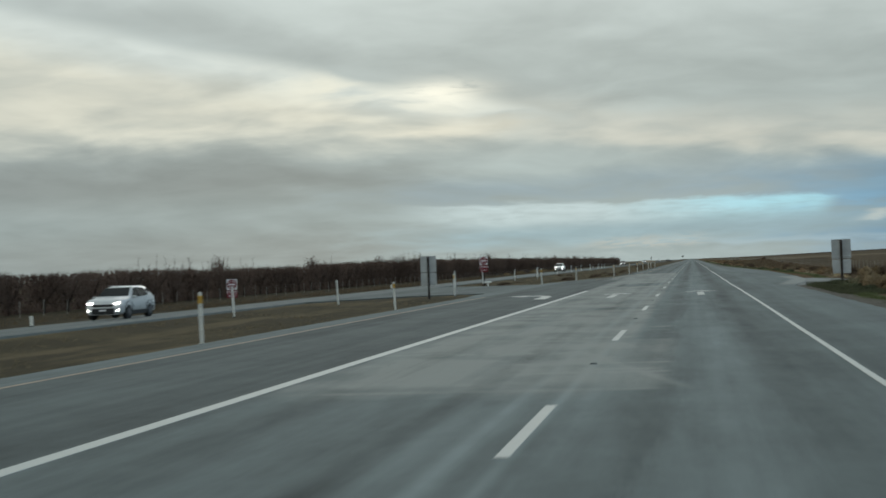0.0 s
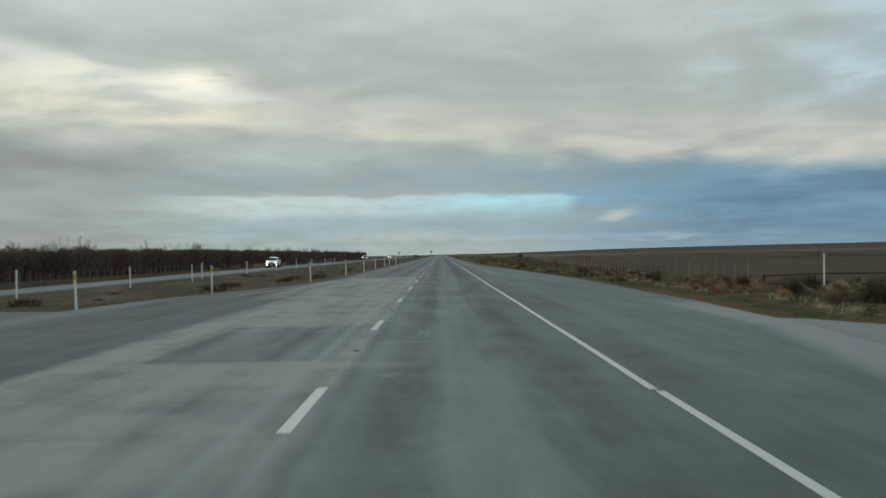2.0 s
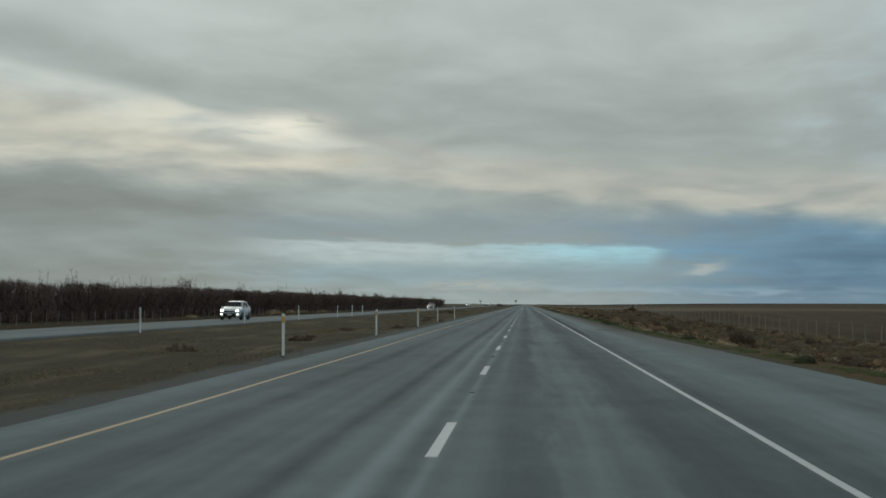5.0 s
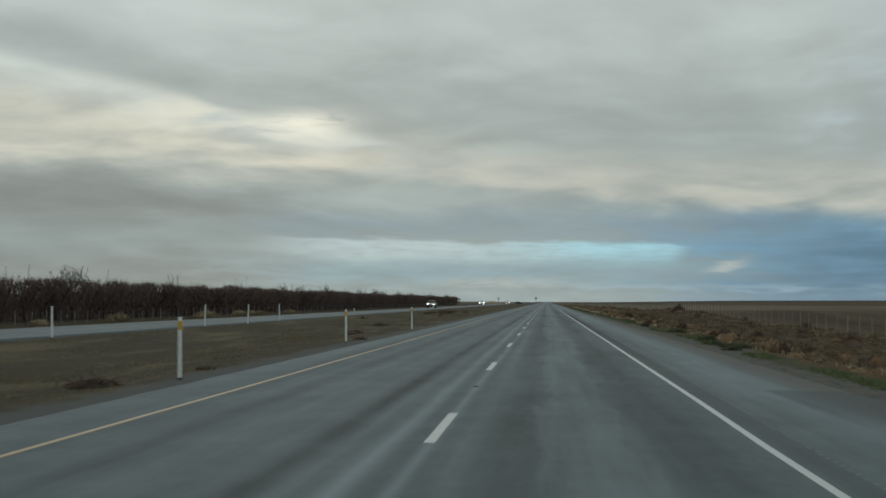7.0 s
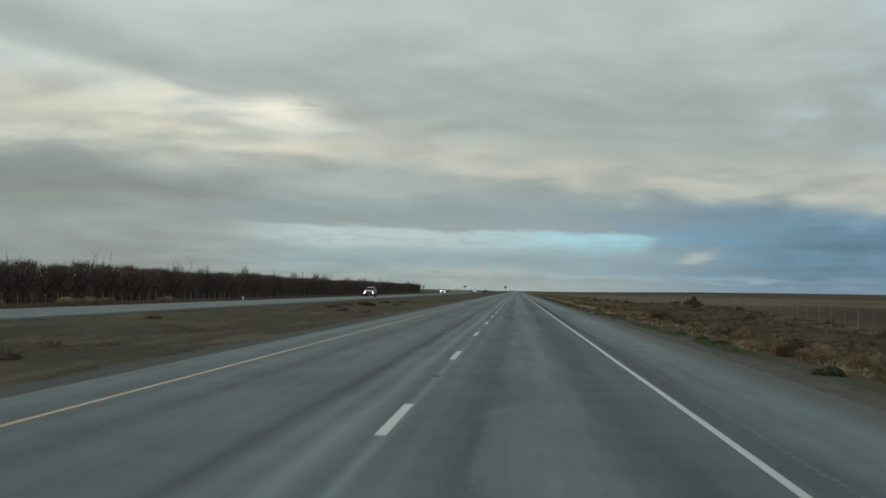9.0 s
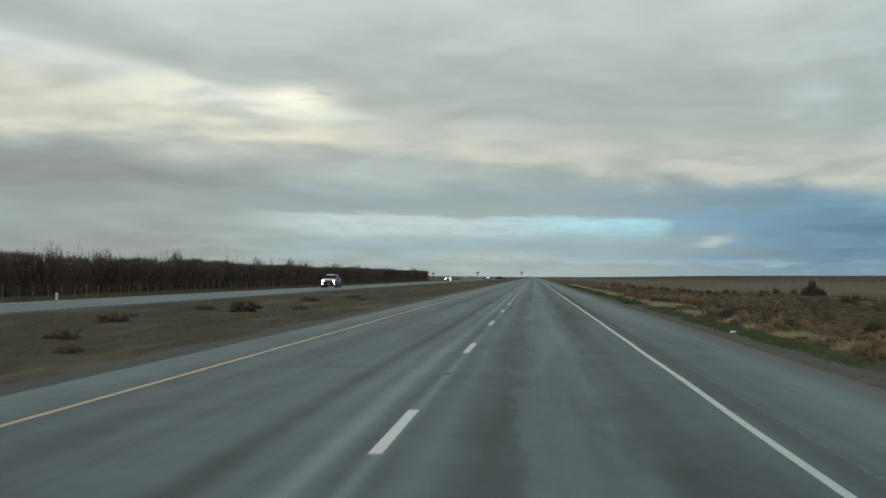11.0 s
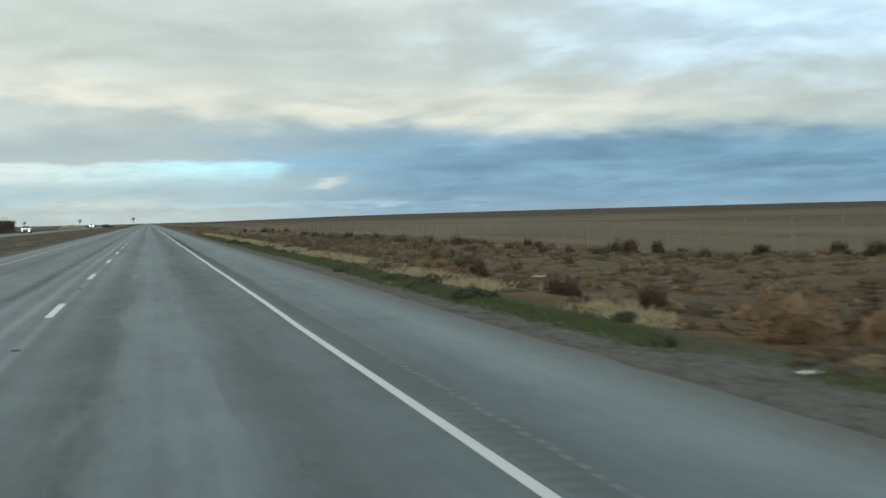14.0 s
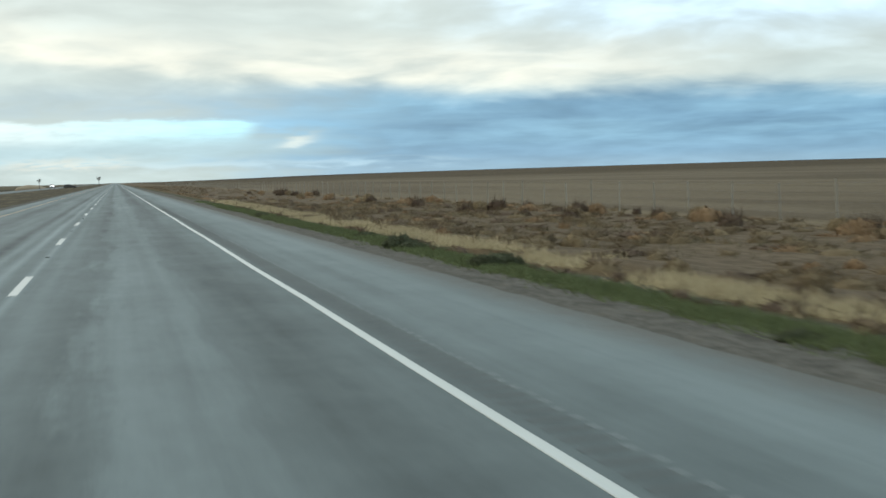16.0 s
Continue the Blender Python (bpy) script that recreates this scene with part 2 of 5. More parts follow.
        # bare mended stretch, then thick dust laid down in bars across the lane
        dust = dust * (y.band(66.0, 75.0, 0.2) * x.band(-3.0, -0.25, 0.15) * -0.85 + 1.0)
        worn = (x + (mott - 0.5) * 1.2).bell(-1.4, 0.75) * (y + (blot - 0.5) * 4.0).bell(31.5, 1.3)
        dust = dust * (worn * -1.0 + 1.0)
        bars = fbm(t, vec(t, x * 0.25, y * 1.3), 1.0, 4, 0.6, 15.0).step(0.56, 0.66) * scuff.step(0.42, 0.6)
        lines = y.bell(5.3, 0.16) + y.bell(7.7, 0.13) * x.step(-1.2, -0.6) + y.bell(9.3, 0.12) * x.step(-1.5, -0.9) + y.bell(65.2, 0.5) * 0.7
        hatch = (y * 15.7).op("SINE").step(0.1, 0.6) * (x + (mott - 0.5) * 0.3).band(-1.78, -1.2, 0.06) * y.band(43.9, 49.6, 0.3)
        slant = (x - (y - 8.5) * -0.28 - 0.55).bell(0.0, 0.1) * y.band(5.4, 11.5, 0.4)
        dust = dust + (bars * 0.7 + lines * (drift * 0.8 + 0.1)) * x.band(-4.0, 1.15, 0.12) * reach + slant * 0.3 + hatch * 0.4
        col = blend(t, col, (0.222, 0.231, 0.214), dust.op("MINIMUM", 0.85))
        hollow = (x + (mott - 0.5) * 0.25 + (y - 214.0) * 0.02).step(5.02, 5.2) * y.step(204.5, 211.0) * (y + (mott - 0.5) * 0.8).step(213.7, 214.3).inv()
        # soil and chippings carried over the outer edge
        spill = (x + (mott - 0.5) * 0.9 + (blot - 0.5) * 0.7).step(5.3, 6.3) * y.step(140.0, 220.0)
        col = blend(t, col, blend(t, (0.056, 0.051, 0.042), (0.115, 0.105, 0.088), grit.step(0.35, 0.65)), spill * 0.85)
        col = blend(t, col, (0.05, 0.057, 0.057), hollow * 0.55)
        lip = (x - ((y - 58.0) * 0.12 + 6.9).op("MINIMUM", 8.6)).band(-1.0, 0.3, 0.3) * y.band(58.0, 84.0, 4.0)
        col = blend(t, col, (0.25, 0.255, 0.24), lip * 0.6)
    crack = fbm(t, vec(t, x * 0.9, y * 0.5), 1.0, 8, 0.7, 4.0)
    tar = (crack - 0.5).op("ABSOLUTE").step(0.002, 0.006).inv() * mid.step(0.56, 0.7)
    col = blend(t, col, (0.025, 0.026, 0.027), tar * 0.55)
    t.links.new(col, b.inputs["Base Color"])
    bump(t, b, grit, 0.35, 0.01)
    return m


def ground_material():
    m, t, b = start_mat("verge_soil", 0.95, 0, 0.02)
    pos, (x, y, z) = place_of(t)
    n1 = fbm(t, vec(t, x * 0.16, y * 0.1), 1.0, 6, 0.6, 1.0)
    n2 = fbm(t, vec(t, x * 0.9, y * 0.45), 1.0, 6, 0.65, 2.0)
    n3 = fbm(t, pos, 9.0, 4, 0.65)
    n4 = fbm(t, vec(t, x * 2.2, y * 1.1), 1.0, 6, 0.7, 5.0)
    far = fbm(t, vec(t, x * 0.012, y * 0.004), 1.0, 6, 0.6, 6.0)
    xw = x + (n2 - 0.5) * 1.6 + (n1 - 0.5) * 1.2
    soil = blend(t, (0.036, 0.030, 0.020), (0.068, 0.058, 0.039), n2)
    col = blend(t, soil, (0.09, 0.074, 0.044), n1.step(0.5, 0.66) * 0.75)
    col = blend(t, col, (0.038, 0.033, 0.024), n2.step(0.56, 0.7) * 0.6)
    col = blend(t, col, (0.10, 0.08, 0.045), n4.step(0.46, 0.36) * 0.55)
    col = blend(t, col, (0.03, 0.026, 0.014), n4.step(0.55, 0.66) * 0.5)
    col = blend(t, col, (0.12, 0.095, 0.058), fbm(t, vec(t, x * 0.5, y * 0.07), 1.0, 5, 0.6, 17.0).step(0.5, 0.64) * 0.7)
    # right-hand side, from the shoulder out: gravel, weeds, straw, brush floor, field
    rt = xw.step(5.6, 6.6)
    side = blend(t, (0.06, 0.055, 0.046), (0.12, 0.111, 0.094), n3.step(0.3, 0.7))
    side = blend(t, side, (0.036, 0.032, 0.026), n4.step(0.5, 0.64) * 0.5)
    side = blend(t, side, (0.12, 0.10, 0.075), n4.step(0.44, 0.34) * 0.6)
    side = blend(t, side, blend(t, (0.04, 0.04, 0.023), (0.078, 0.072, 0.045), n3.step(0.3, 0.7)), xw.step(7.3, 7.6) * n1.step(0.3, 0.5))
    side = blend(t, side, blend(t, (0.05, 0.031, 0.015), (0.115, 0.078, 0.042), n3.step(0.3, 0.7)), xw.step(8.1, 8.5))
    side = blend(t, side, (0.15, 0.118, 0.066), xw.band(8.7, 9.8, 0.4) * y.step(330.0, 380.0) * n2.step(0.42, 0.6) * 0.35)
    side = blend(t, side, blend(t, (0.042, 0.029, 0.017), (0.10, 0.072, 0.043), n2 * 0.5 + n3.step(0.3, 0.7) * 0.5), xw.step(9.8, 11.4))
    side = blend(t, side, (0.03, 0.02, 0.012), n4.step(0.52, 0.66) * xw.step(8.2, 10.0) * 0.5)
    side = blend(t, side, (0.095, 0.07, 0.04), n4.step(0.46, 0.36) * xw.step(8.2, 10.0) * 0.45)
    side = blend(t, side, blend(t, (0.07, 0.052, 0.035), (0.16, 0.122, 0.083), n4.step(0.35, 0.65)), xw.step(9.0, 11.0) * y.step(385.0, 450.0) * 0.7)
    side = blend(t, side, (0.16, 0.126, 0.08), xw.band(23.5, 26.0, 0.8) * 0.6)
    furrow = fbm(t, vec(t, x * 0.35, y * 0.03), 1.0, 5, 0.6, 11.0)
    field = blend(t, (0.046, 0.034, 0.021), (0.086, 0.065, 0.041), furrow.step(0.3, 0.7) * 0.6 + n4.step(0.35, 0.65) * 0.4)
    field = blend(t, field, (0.076, 0.058, 0.035), far.step(0.45, 0.6) * 0.6)
    field = blend(t, field, (0.042, 0.033, 0.023), far.step(0.42, 0.3) * 0.5)
    rows = fbm(t, vec(t, x * 0.07, y * 0.006), 1.0, 4, 0.6, 13.0)
    field = blend(t, field, (0.034, 0.025, 0.015), rows.step(0.52, 0.62) * 0.55)
    field = blend(t, field, (0.028, 0.02, 0.014), x.step(1000.0, 1250.0).op("MAXIMUM", y.step(2700.0, 3100.0)) * 0.8)
    field = blend(t, field, blend(t, (0.072, 0.055, 0.037), (0.15, 0.119, 0.08), rows.step(0.6, 0.4) * 0.6 + n4.step(0.35, 0.65) * 0.4), (y + x * 0.3).step(380.0, 460.0) * y.step(750.0, 1300.0).inv() * 0.9)
    side = blend(t, side, field, xw.step(25.5, 27.0))
    col = blend(t, col, side, rt)
    gravel = blend(t, (0.06, 0.062, 0.058), (0.11, 0.11, 0.102), n3)
    col = blend(t, col, gravel, (xw.step(-6.6, -6.1) * rt.inv() * 0.8))
    orch = blend(t, (0.05, 0.042, 0.027), (0.095, 0.082, 0.05), n2)
    col = blend(t, col, orch, xw.step(-44.0, -40.0).inv())
    # dark brown strip between the far road and the orchard
    col = blend(t, col, blend(t, (0.022, 0.018, 0.012), (0.052, 0.042, 0.027), n2.step(0.35, 0.65)), xw.band(-60.0, -29.6, 0.6) * 0.85)
    t.links.new(col, b.inputs["Base Color"])
    bump(t, b, n3 + n2 * 2.0, 0.8, 0.06)
    return m


def twig_material(name, dark, pale):
    m, t, b = start_mat(name, 0.95, 0, 0.05)
    info = Val(t, t.nodes.new("ShaderNodeObjectInfo").outputs["Random"])
    isl = Val(t, t.nodes.new("ShaderNodeNewGeometry").outputs["Random Per Island"])
    pos, _ = place_of(t)
    n, fine = fbm(t, pos, 2.5, 4), fbm(t, pos, 16.0, 4, 0.7)
    t.links.new(blend(t, dark, pale, info * 0.4 + isl * 0.4 + (n - 0.5) * 0.5 + (fine - 0.5) * 1.0), b.inputs["Base Color"])
    bump(t, b, fine, 0.7, 0.05)
    return m


def glow(name, col, strength):
    m, t, b = start_mat(name, 0.2)
    b.inputs["Base Color"].default_value = (0.9, 0.9, 0.88, 1)
    b.inputs["Emission Color"].default_value = (*col, 1)
    b.inputs["Emission Strength"].default_value = strength
    return m


M_ROAD = asphalt("carriageway_asphalt", (0.085, 0.1, 0.099), True)
M_SIDE = asphalt("side_asphalt", (0.084, 0.10, 0.099), False)
M_FAR = asphalt("opposite_asphalt", (0.108, 0.122, 0.12), False)
M_MOUTH = asphalt("side_road_asphalt", (0.155, 0.165, 0.16), False)
M_GROUND = ground_material()
M_WHITE = plain("road_paint_white", (0.375, 0.385, 0.36), 0.7, vary=0.16, scale=1.5, fine=30)
M_YELLOW = plain("road_paint_yellow", (0.28, 0.20, 0.11), 0.7, vary=0.2, scale=1.5, fine=30)
M_FADED = plain("faded_median_paint", (0.27, 0.215, 0.16), 0.8, vary=0.35, scale=1.2, fine=12)
M_GROOVE = plain("milled_asphalt", (0.056, 0.064, 0.062), 0.9, vary=0.2)
M_CHIP = plain("chipped_asphalt", (0.125, 0.137, 0.135), 0.9, vary=0.3)
M_POST = plain("white_plastic", (0.66, 0.67, 0.64), 0.55, vary=0.12, scale=6)
M_AMBER = plain("amber_tape", (0.52, 0.31, 0.06), 0.45, vary=0.15)
M_RUBBER = plain("black_rubber", (0.025, 0.025, 0.025), 0.8)
M_STEEL = plain("weathered_post", (0.035, 0.028, 0.024), 0.85, vary=0.3)
M_ALU = plain("dull_aluminium", (0.42, 0.44, 0.45), 0.5, 0.7, vary=0.3, scale=2.2, fine=12)
M_RED = plain("sign_red", (0.17, 0.022, 0.03), 0.45, vary=0.12)
M_SIGNW = plain("sign_white", (0.68, 0.66, 0.66), 0.45, vary=0.1)
M_WOOD = plain("fence_wood", (0.23, 0.215, 0.185), 0.9, vary=0.3, scale=5, relief=0.01)
M_WIRE = plain("fence_wire", (0.16, 0.15, 0.14), 0.6, 0.6)
M_PIPE = plain("rusty_pipe", (0.07, 0.055, 0.045), 0.7, 0.3, vary=0.3)
M_BARK = twig_material("orchard_bark", (0.04, 0.03, 0.025), (0.075, 0.058, 0.048))
M_ORCH = twig_material("orchard_twigs", (0.058, 0.040, 0.031), (0.15, 0.103, 0.082))
M_RUST = twig_material("russet_brush", (0.115, 0.073, 0.04), (0.29, 0.19, 0.11))
M_TAN = twig_material("tan_brush", (0.10, 0.073, 0.042), (0.25, 0.187, 0.112))
M_LOW = twig_material("low_brush", (0.055, 0.039, 0.023), (0.14, 0.103, 0.062))
M_DARK = twig_material("dark_brush", (0.048, 0.034, 0.024), (0.13, 0.09, 0.062))
M_GREENB = twig_material("green_brush", (0.04, 0.045, 0.026), (0.105, 0.11, 0.062))
M_GRASS = twig_material("green_grass", (0.062, 0.078, 0.034), (0.14, 0.162, 0.075))
M_STRAW = twig_material("dry_grass", (0.27, 0.215, 0.125), (0.58, 0.49, 0.31))
M_STUB = twig_material("grey_stubble", (0.10, 0.085, 0.055), (0.24, 0.20, 0.125))
M_MEDG = twig_material("median_grass", (0.12, 0.095, 0.055), (0.26, 0.21, 0.128))
M_CARW = plain("white_car_paint", (0.45, 0.46, 0.46), 0.3, vary=0.05, spec=0.5)
M_CARG = plain("dark_car_paint", (0.03, 0.03, 0.033), 0.35, vary=0.1, spec=0.5)
M_TRIM = plain("black_trim", (0.02, 0.02, 0.021), 0.6)
M_RIM = plain("alloy", (0.12, 0.12, 0.125), 0.4, 0.8)
M_GLASS, _t, _b = start_mat("car_glass", 0.05, 0, 0.2)
_b.inputs["Base Color"].default_value = (0.02, 0.024, 0.026, 1)
M_LAMP = glow("headlamp", (1.0, 0.97, 0.92), 18.0)
M_PAPER = plain("litter_paper", (0.75, 0.75, 0.73), 0.7, vary=0.1)
M_ADOBE = plain("tan_mound", (0.24, 0.19, 0.13), 0.95, vary=0.25)


# ---- mesh helpers ----
def mesh_of(name, bm, *mats):
    me = bpy.data.meshes.new(name)
    bm.to_mesh(me)
    bm.free()
    for m in mats:
        me.materials.append(m)
    return me


def thing(name, at=(0, 0, 0), turn=0.0, label="", category="", group="", kind=""):
    ob = new(name)
    ob.empty_display_size = 0.2
    ob.matrix_world = pose(*at, 0, 0, turn)
    return tagged(ob, label, category, group, kind)


def part(name, bm, material, parent, label=""):
    ob = new(name, mesh_of(name, bm, material))
    ob.parent = parent
    return tagged(ob, label)


def add_box(bm, x0, x1, y0, y1, z0, z1, m=None, bevel=0.0):
    mat = Matrix.Translation(((x0 + x1) / 2, (y0 + y1) / 2, (z0 + z1) / 2)) @ Matrix.Diagonal((x1 - x0, y1 - y0, z1 - z0, 1))
    r = bmesh.ops.create_cube(bm, size=1, matrix=(m @ mat) if m else mat)
    if bevel:
        es = {e for v in r["verts"] for e in v.link_edges}
        bmesh.ops.bevel(bm, geom=list(es), offset=bevel, segments=2, affect="EDGES", profile=0.5)
    return bm


def add_rod(bm, a, b, r0, r1, sides=8, cap=True):
    a, b = Vector(a), Vector(b)
    d = b - a
    turn = d.to_track_quat("Z", "Y").to_matrix().to_4x4()
    bmesh.ops.create_cone(bm, cap_ends=cap, segments=sides, radius1=r0, radius2=r1, depth=d.length,
                          matrix=Matrix.Translation((a + b) / 2) @ turn)
    return bm


def sheet(name, pts, z, thick, mat, parent=None):
    """A flat slab with the outline pts, its top at z."""
    bm = bmesh.new()
    f = bm.faces.new([bm.verts.new((x, y, z)) for x, y in pts])
    if f.normal.z < 0 or f.calc_area() and sum((pts[i - 1][0] * p[1] - p[0] * pts[i - 1][1]) for i, p in enumerate(pts)) < 0:
        f.normal_flip()
    r = bmesh.ops.extrude_face_region(bm, geom=[f])
    bmesh.ops.translate(bm, vec=(0, 0, -thick), verts=[v for v in r["geom"] if isinstance(v, bmesh.types.BMVert)])
    bmesh.ops.recalc_face_normals(bm, faces=bm.faces[:])
    bmesh.ops.triangulate(bm, faces=[q for q in bm.faces if len(q.verts) > 4])
    ob = new(name, mesh_of(name, bm, mat))
    if parent:
        ob.parent = parent
    return ob


class Soup:
    """Many small pieces gathered into one mesh quickly."""

    def __init__(self):
        self.v, self.f = [], []

    def blade(self, p, q, w):
        """A three-sided tapering blade from p to q."""
        n = len(self.v)
        d = (q - p)
        s = d.orthogonal().normalized() * w
        u = d.normalized().cross(s)
        self.v += [tuple(p + s), tuple(p - s * 0.5 + u * 0.87), tuple(p - s * 0.5 - u * 0.87), tuple(q)]
        self.f += [(n, n + 1, n + 3), (n + 1, n + 2, n + 3), (n + 2, n, n + 3)]

    def twig(self, p, q, r, w):
        """A bent twig p, q, r."""
        n = len(self.v)
        d = (r - p)
        s = d.orthogonal().normalized() * w
        u = d.normalized().cross(s)
        for c, k in ((p, 1.0), (q, 0.75)):
            self.v += [tuple(c + s * k), tuple(c + (s * -0.5 + u * 0.87) * k), tuple(c + (s * -0.5 - u * 0.87) * k)]
        self.v.append(tuple(r))
        for i in range(3):
            j = (i + 1) % 3
            self.f += [(n + i, n + j, n + 3 + j, n + 3 + i), (n + 3 + i, n + 3 + j, n + 6)]

    def leaf(self, c, s, rnd):
        """A small crumpled clump."""
        n = len(self.v)
        for k in range(4):
            self.v.append(tuple(c + Vector((rnd.uniform(-s, s), rnd.uniform(-s, s), rnd.uniform(-s, s)))))
        self.f += [(n, n + 1, n + 2), (n, n + 2, n + 3), (n, n + 3, n + 1), (n + 1, n + 3, n + 2)]

    def mesh(self, name, mat):
        me = bpy.data.meshes.new(name)
        me.from_pydata(self.v, [], self.f)
        me.polygons.foreach_set("use_smooth", [True] * len(me.polygons))
        me.materials.append(mat)
        return me


def smooth(a, b, v):
    k = min(1.0, max(0.0, (v - a) / (b - a)))
    return k * k * (3 - 2 * k)


# ---- the lie of the land ----
def left_edge(y):
    """Pavement edge on the median side."""
    if y < 55:
        return -9.6
    if y < 86:
        return -9.9
    return -9.9 + 4.68 * smooth(84, 130, y)


def right_edge(y):
    """Pavement edge on the field side, widening at the junction."""
    for (a, p), (b, q) in zip(EDGE, EDGE[1:]):
        if y < b:
            return p + (q - p) * max(0.0, (y - a) / (b - a))
    return EDGE[-1][1]


EDGE = [(-60, 6.5), (55.5, 6.5), (58, 6.8), (63.6, 7.7), (72, 8.4), (85, 8.8), (120, 8.9), (150, 8.1), (215, 6.5), (300, 6.38), (380, 6.15), (5000, 6.1)]


def fall(x, y):
    """Drop of the opposite road, which tilts away from the median."""
    return (0.42 - 0.22 * smooth(100, 250, y)) * smooth(-18.5, -28.1, x)


def land(x, y):
    """Height of the open ground."""
    low = -1.1 + 0.6 * smooth(170, 430, y)
    if 48 < y < 140:
        low = low + (-0.42 - low) * smooth(48, 57, y) * (1 - smooth(92, 140, y))
    r = right_edge(y)
    if x > 0:
        z = -0.06 + (low + 0.06) * smooth(r + 1.2, r + 9.0, x)
        z += 0.62 * smooth(465, 424, y) * smooth(330, 400, y) * smooth(13, 23, x)
        z += 7.0 * smooth(60, 1600, x) + 0.5 * smooth(26, 60, x)
        z += 7.0 * smooth(1200, 3400, y) * smooth(100, 700, x) * (1 - 0.6 * smooth(1100, 2300, x))
    elif x > -18.6:
        z = -0.06 - 0.22 * smooth(left_edge(y), -11, x) * smooth(-18.3, -14, x) * (1 - smooth(40, 56, y) * (1 - smooth(88, 100, y)))
    else:
        z = -0.07 - fall(x, y) - (0.95 - fall(-40, y)) * smooth(-28.5, -42, x)
    rough = 0.09 * noise.noise(Vector((x * 0.35, y * 0.2, 1.0))) + 0.05 * noise.noise(Vector((x * 1.1, y * 0.7, 4.0)))
    keep = smooth(r + 0.6, r + 4, x) if x > 0 else (smooth(left_edge(y) - 0.5, left_edge(y) - 2, x) * smooth(-18.0, -16.5, x) + smooth(-29, -32, x))
    if -18.3 < x < -5 and 52 < y < 92:
        keep = 0
    if x > 6 and 55 < y < 74:
        keep = 0
    return z + rough * keep * (1 if -200 < x < 200 else 0)


def under(x, y):
    """The ground sheet, tucked below the paving."""
    if -28.2 < x < -18.4:
        return -0.26 - fall(x, y)
    if left_edge(y) + 0.15 < x < right_edge(y) - 0.15:
        return -0.16
    if -18.6 < x < -9 and 62.5 < y < 84.5:
        return -0.16
    if 6 < x < 70 and 60.4 < y < 67.6:
        return land(x, y) - 0.06
    return land(x, y)


xs = [-4200, -3000, -2000, -1200, -700, -400, -220, -140, -100, -80, -66, -58, -53, -48, -44, -41, -38, -35, -32, -30, -28.9, -28.3, -28.1]
xs += [-25, -21, -18.5, -18.3] + [-17.8 + 0.8 * i for i in range(11)] + [-9.0 + 0.35 * i for i in range(13)] + [-3, 0, 3, 5.5]
xs += [6.0 + 0.3 * i for i in range(14)] + [10.4 + 0.7 * i for i in range(24)] + [27.5, 29, 31, 34, 38, 44, 52, 62, 76, 95, 130, 180, 260, 380, 600, 900, 1300, 2000, 3000, 4200]
ys = [-600, -300, -150, -80, -50] + [-40 + 1.2 * i for i in range(455)] + [507 + 4 * i for i in range(30)] + [630, 660, 700, 760, 840, 940, 1060, 1200, 1400, 1700, 2100, 2700, 3500, 4600]
verts = [(x, y, under(x, y)) for y in ys for x in xs]
nx = len(xs)
faces = [(j * nx + i, j * nx + i + 1, (j + 1) * nx + i + 1, (j + 1) * nx + i) for j in range(len(ys) - 1) for i in range(nx - 1)]
gme = bpy.data.meshes.new("ground")
gme.from_pydata(verts, [], faces)
gme.materials.append(M_GROUND)
gme.polygons.foreach_set("use_smooth", [True] * len(gme.polygons))
ground = tagged(new("ground", gme), "brown verge soil with gravel, weeds, straw and open field", "ground", kind="structure")

# ---- paving ----
ye = [-60 + 5 * i for i in range(12)] + [0.8 * i for i in range(700)] + [565, 600, 900, 1500, 2600, 4500]
rim = random.Random(5)
lefts = [(left_edge(y) + rim.uniform(-0.02, 0.02), y) for y in ye]
rights = [(right_edge(y) + rim.uniform(-0.04, 0.04), y) for y in ye]


def strip_mesh(name, ls, rs, z, thick, mat, drop=None):
    """A paved strip between two edge lines, with a dropped lip."""
    v, f = [], []
    for (lx, ly), (rx, ry) in zip(ls, rs):
        d = drop(lx, ly) if drop else 0.0
        v += [(lx - 0.08, ly, z - thick - d), (lx, ly, z - d), ((lx + rx) / 2, (ly + ry) / 2, z - d / 2), (rx, ry, z), (rx + 0.08, ry, z - thick)]
    for j in range(len(ls) - 1):
        for i in range(4):
            a = j * 5 + i
            f.append((a, a + 1, a + 6, a + 5))
    me = bpy.data.meshes.new(name)
    me.from_pydata(v, [], f)
    me.materials.append(mat)
    return new(name, me)


road = tagged(strip_mesh("road", lefts, rights, 0.0, 0.14, M_ROAD), "grey worn asphalt carriageway with paler shoulder", "road", kind="structure")
fy = [-200, 0, 50, 80, 110, 130, 150, 170, 190, 220, 250, 300, 500, 800, 1500, 2600, 4500]
tagged(strip_mesh("opposite_road", [(-28.1, y) for y in fy], [(-18.5, y) for y in fy], 0.0, 0.14, M_FAR, lambda x, y: fall(-28.1, y)), "pale grey asphalt opposite carriageway", "road", kind="structure")
tagged(sheet("crossover", [(-18.4, 54), (-14.5, 60), (-9.8, 61), (-9.8, 85.5), (-13, 86.5), (-18.4, 90)], -0.006, 0.12, M_SIDE), "grey asphalt median crossover", "road", kind="structure")
bm = bmesh.new()
rows_v = []
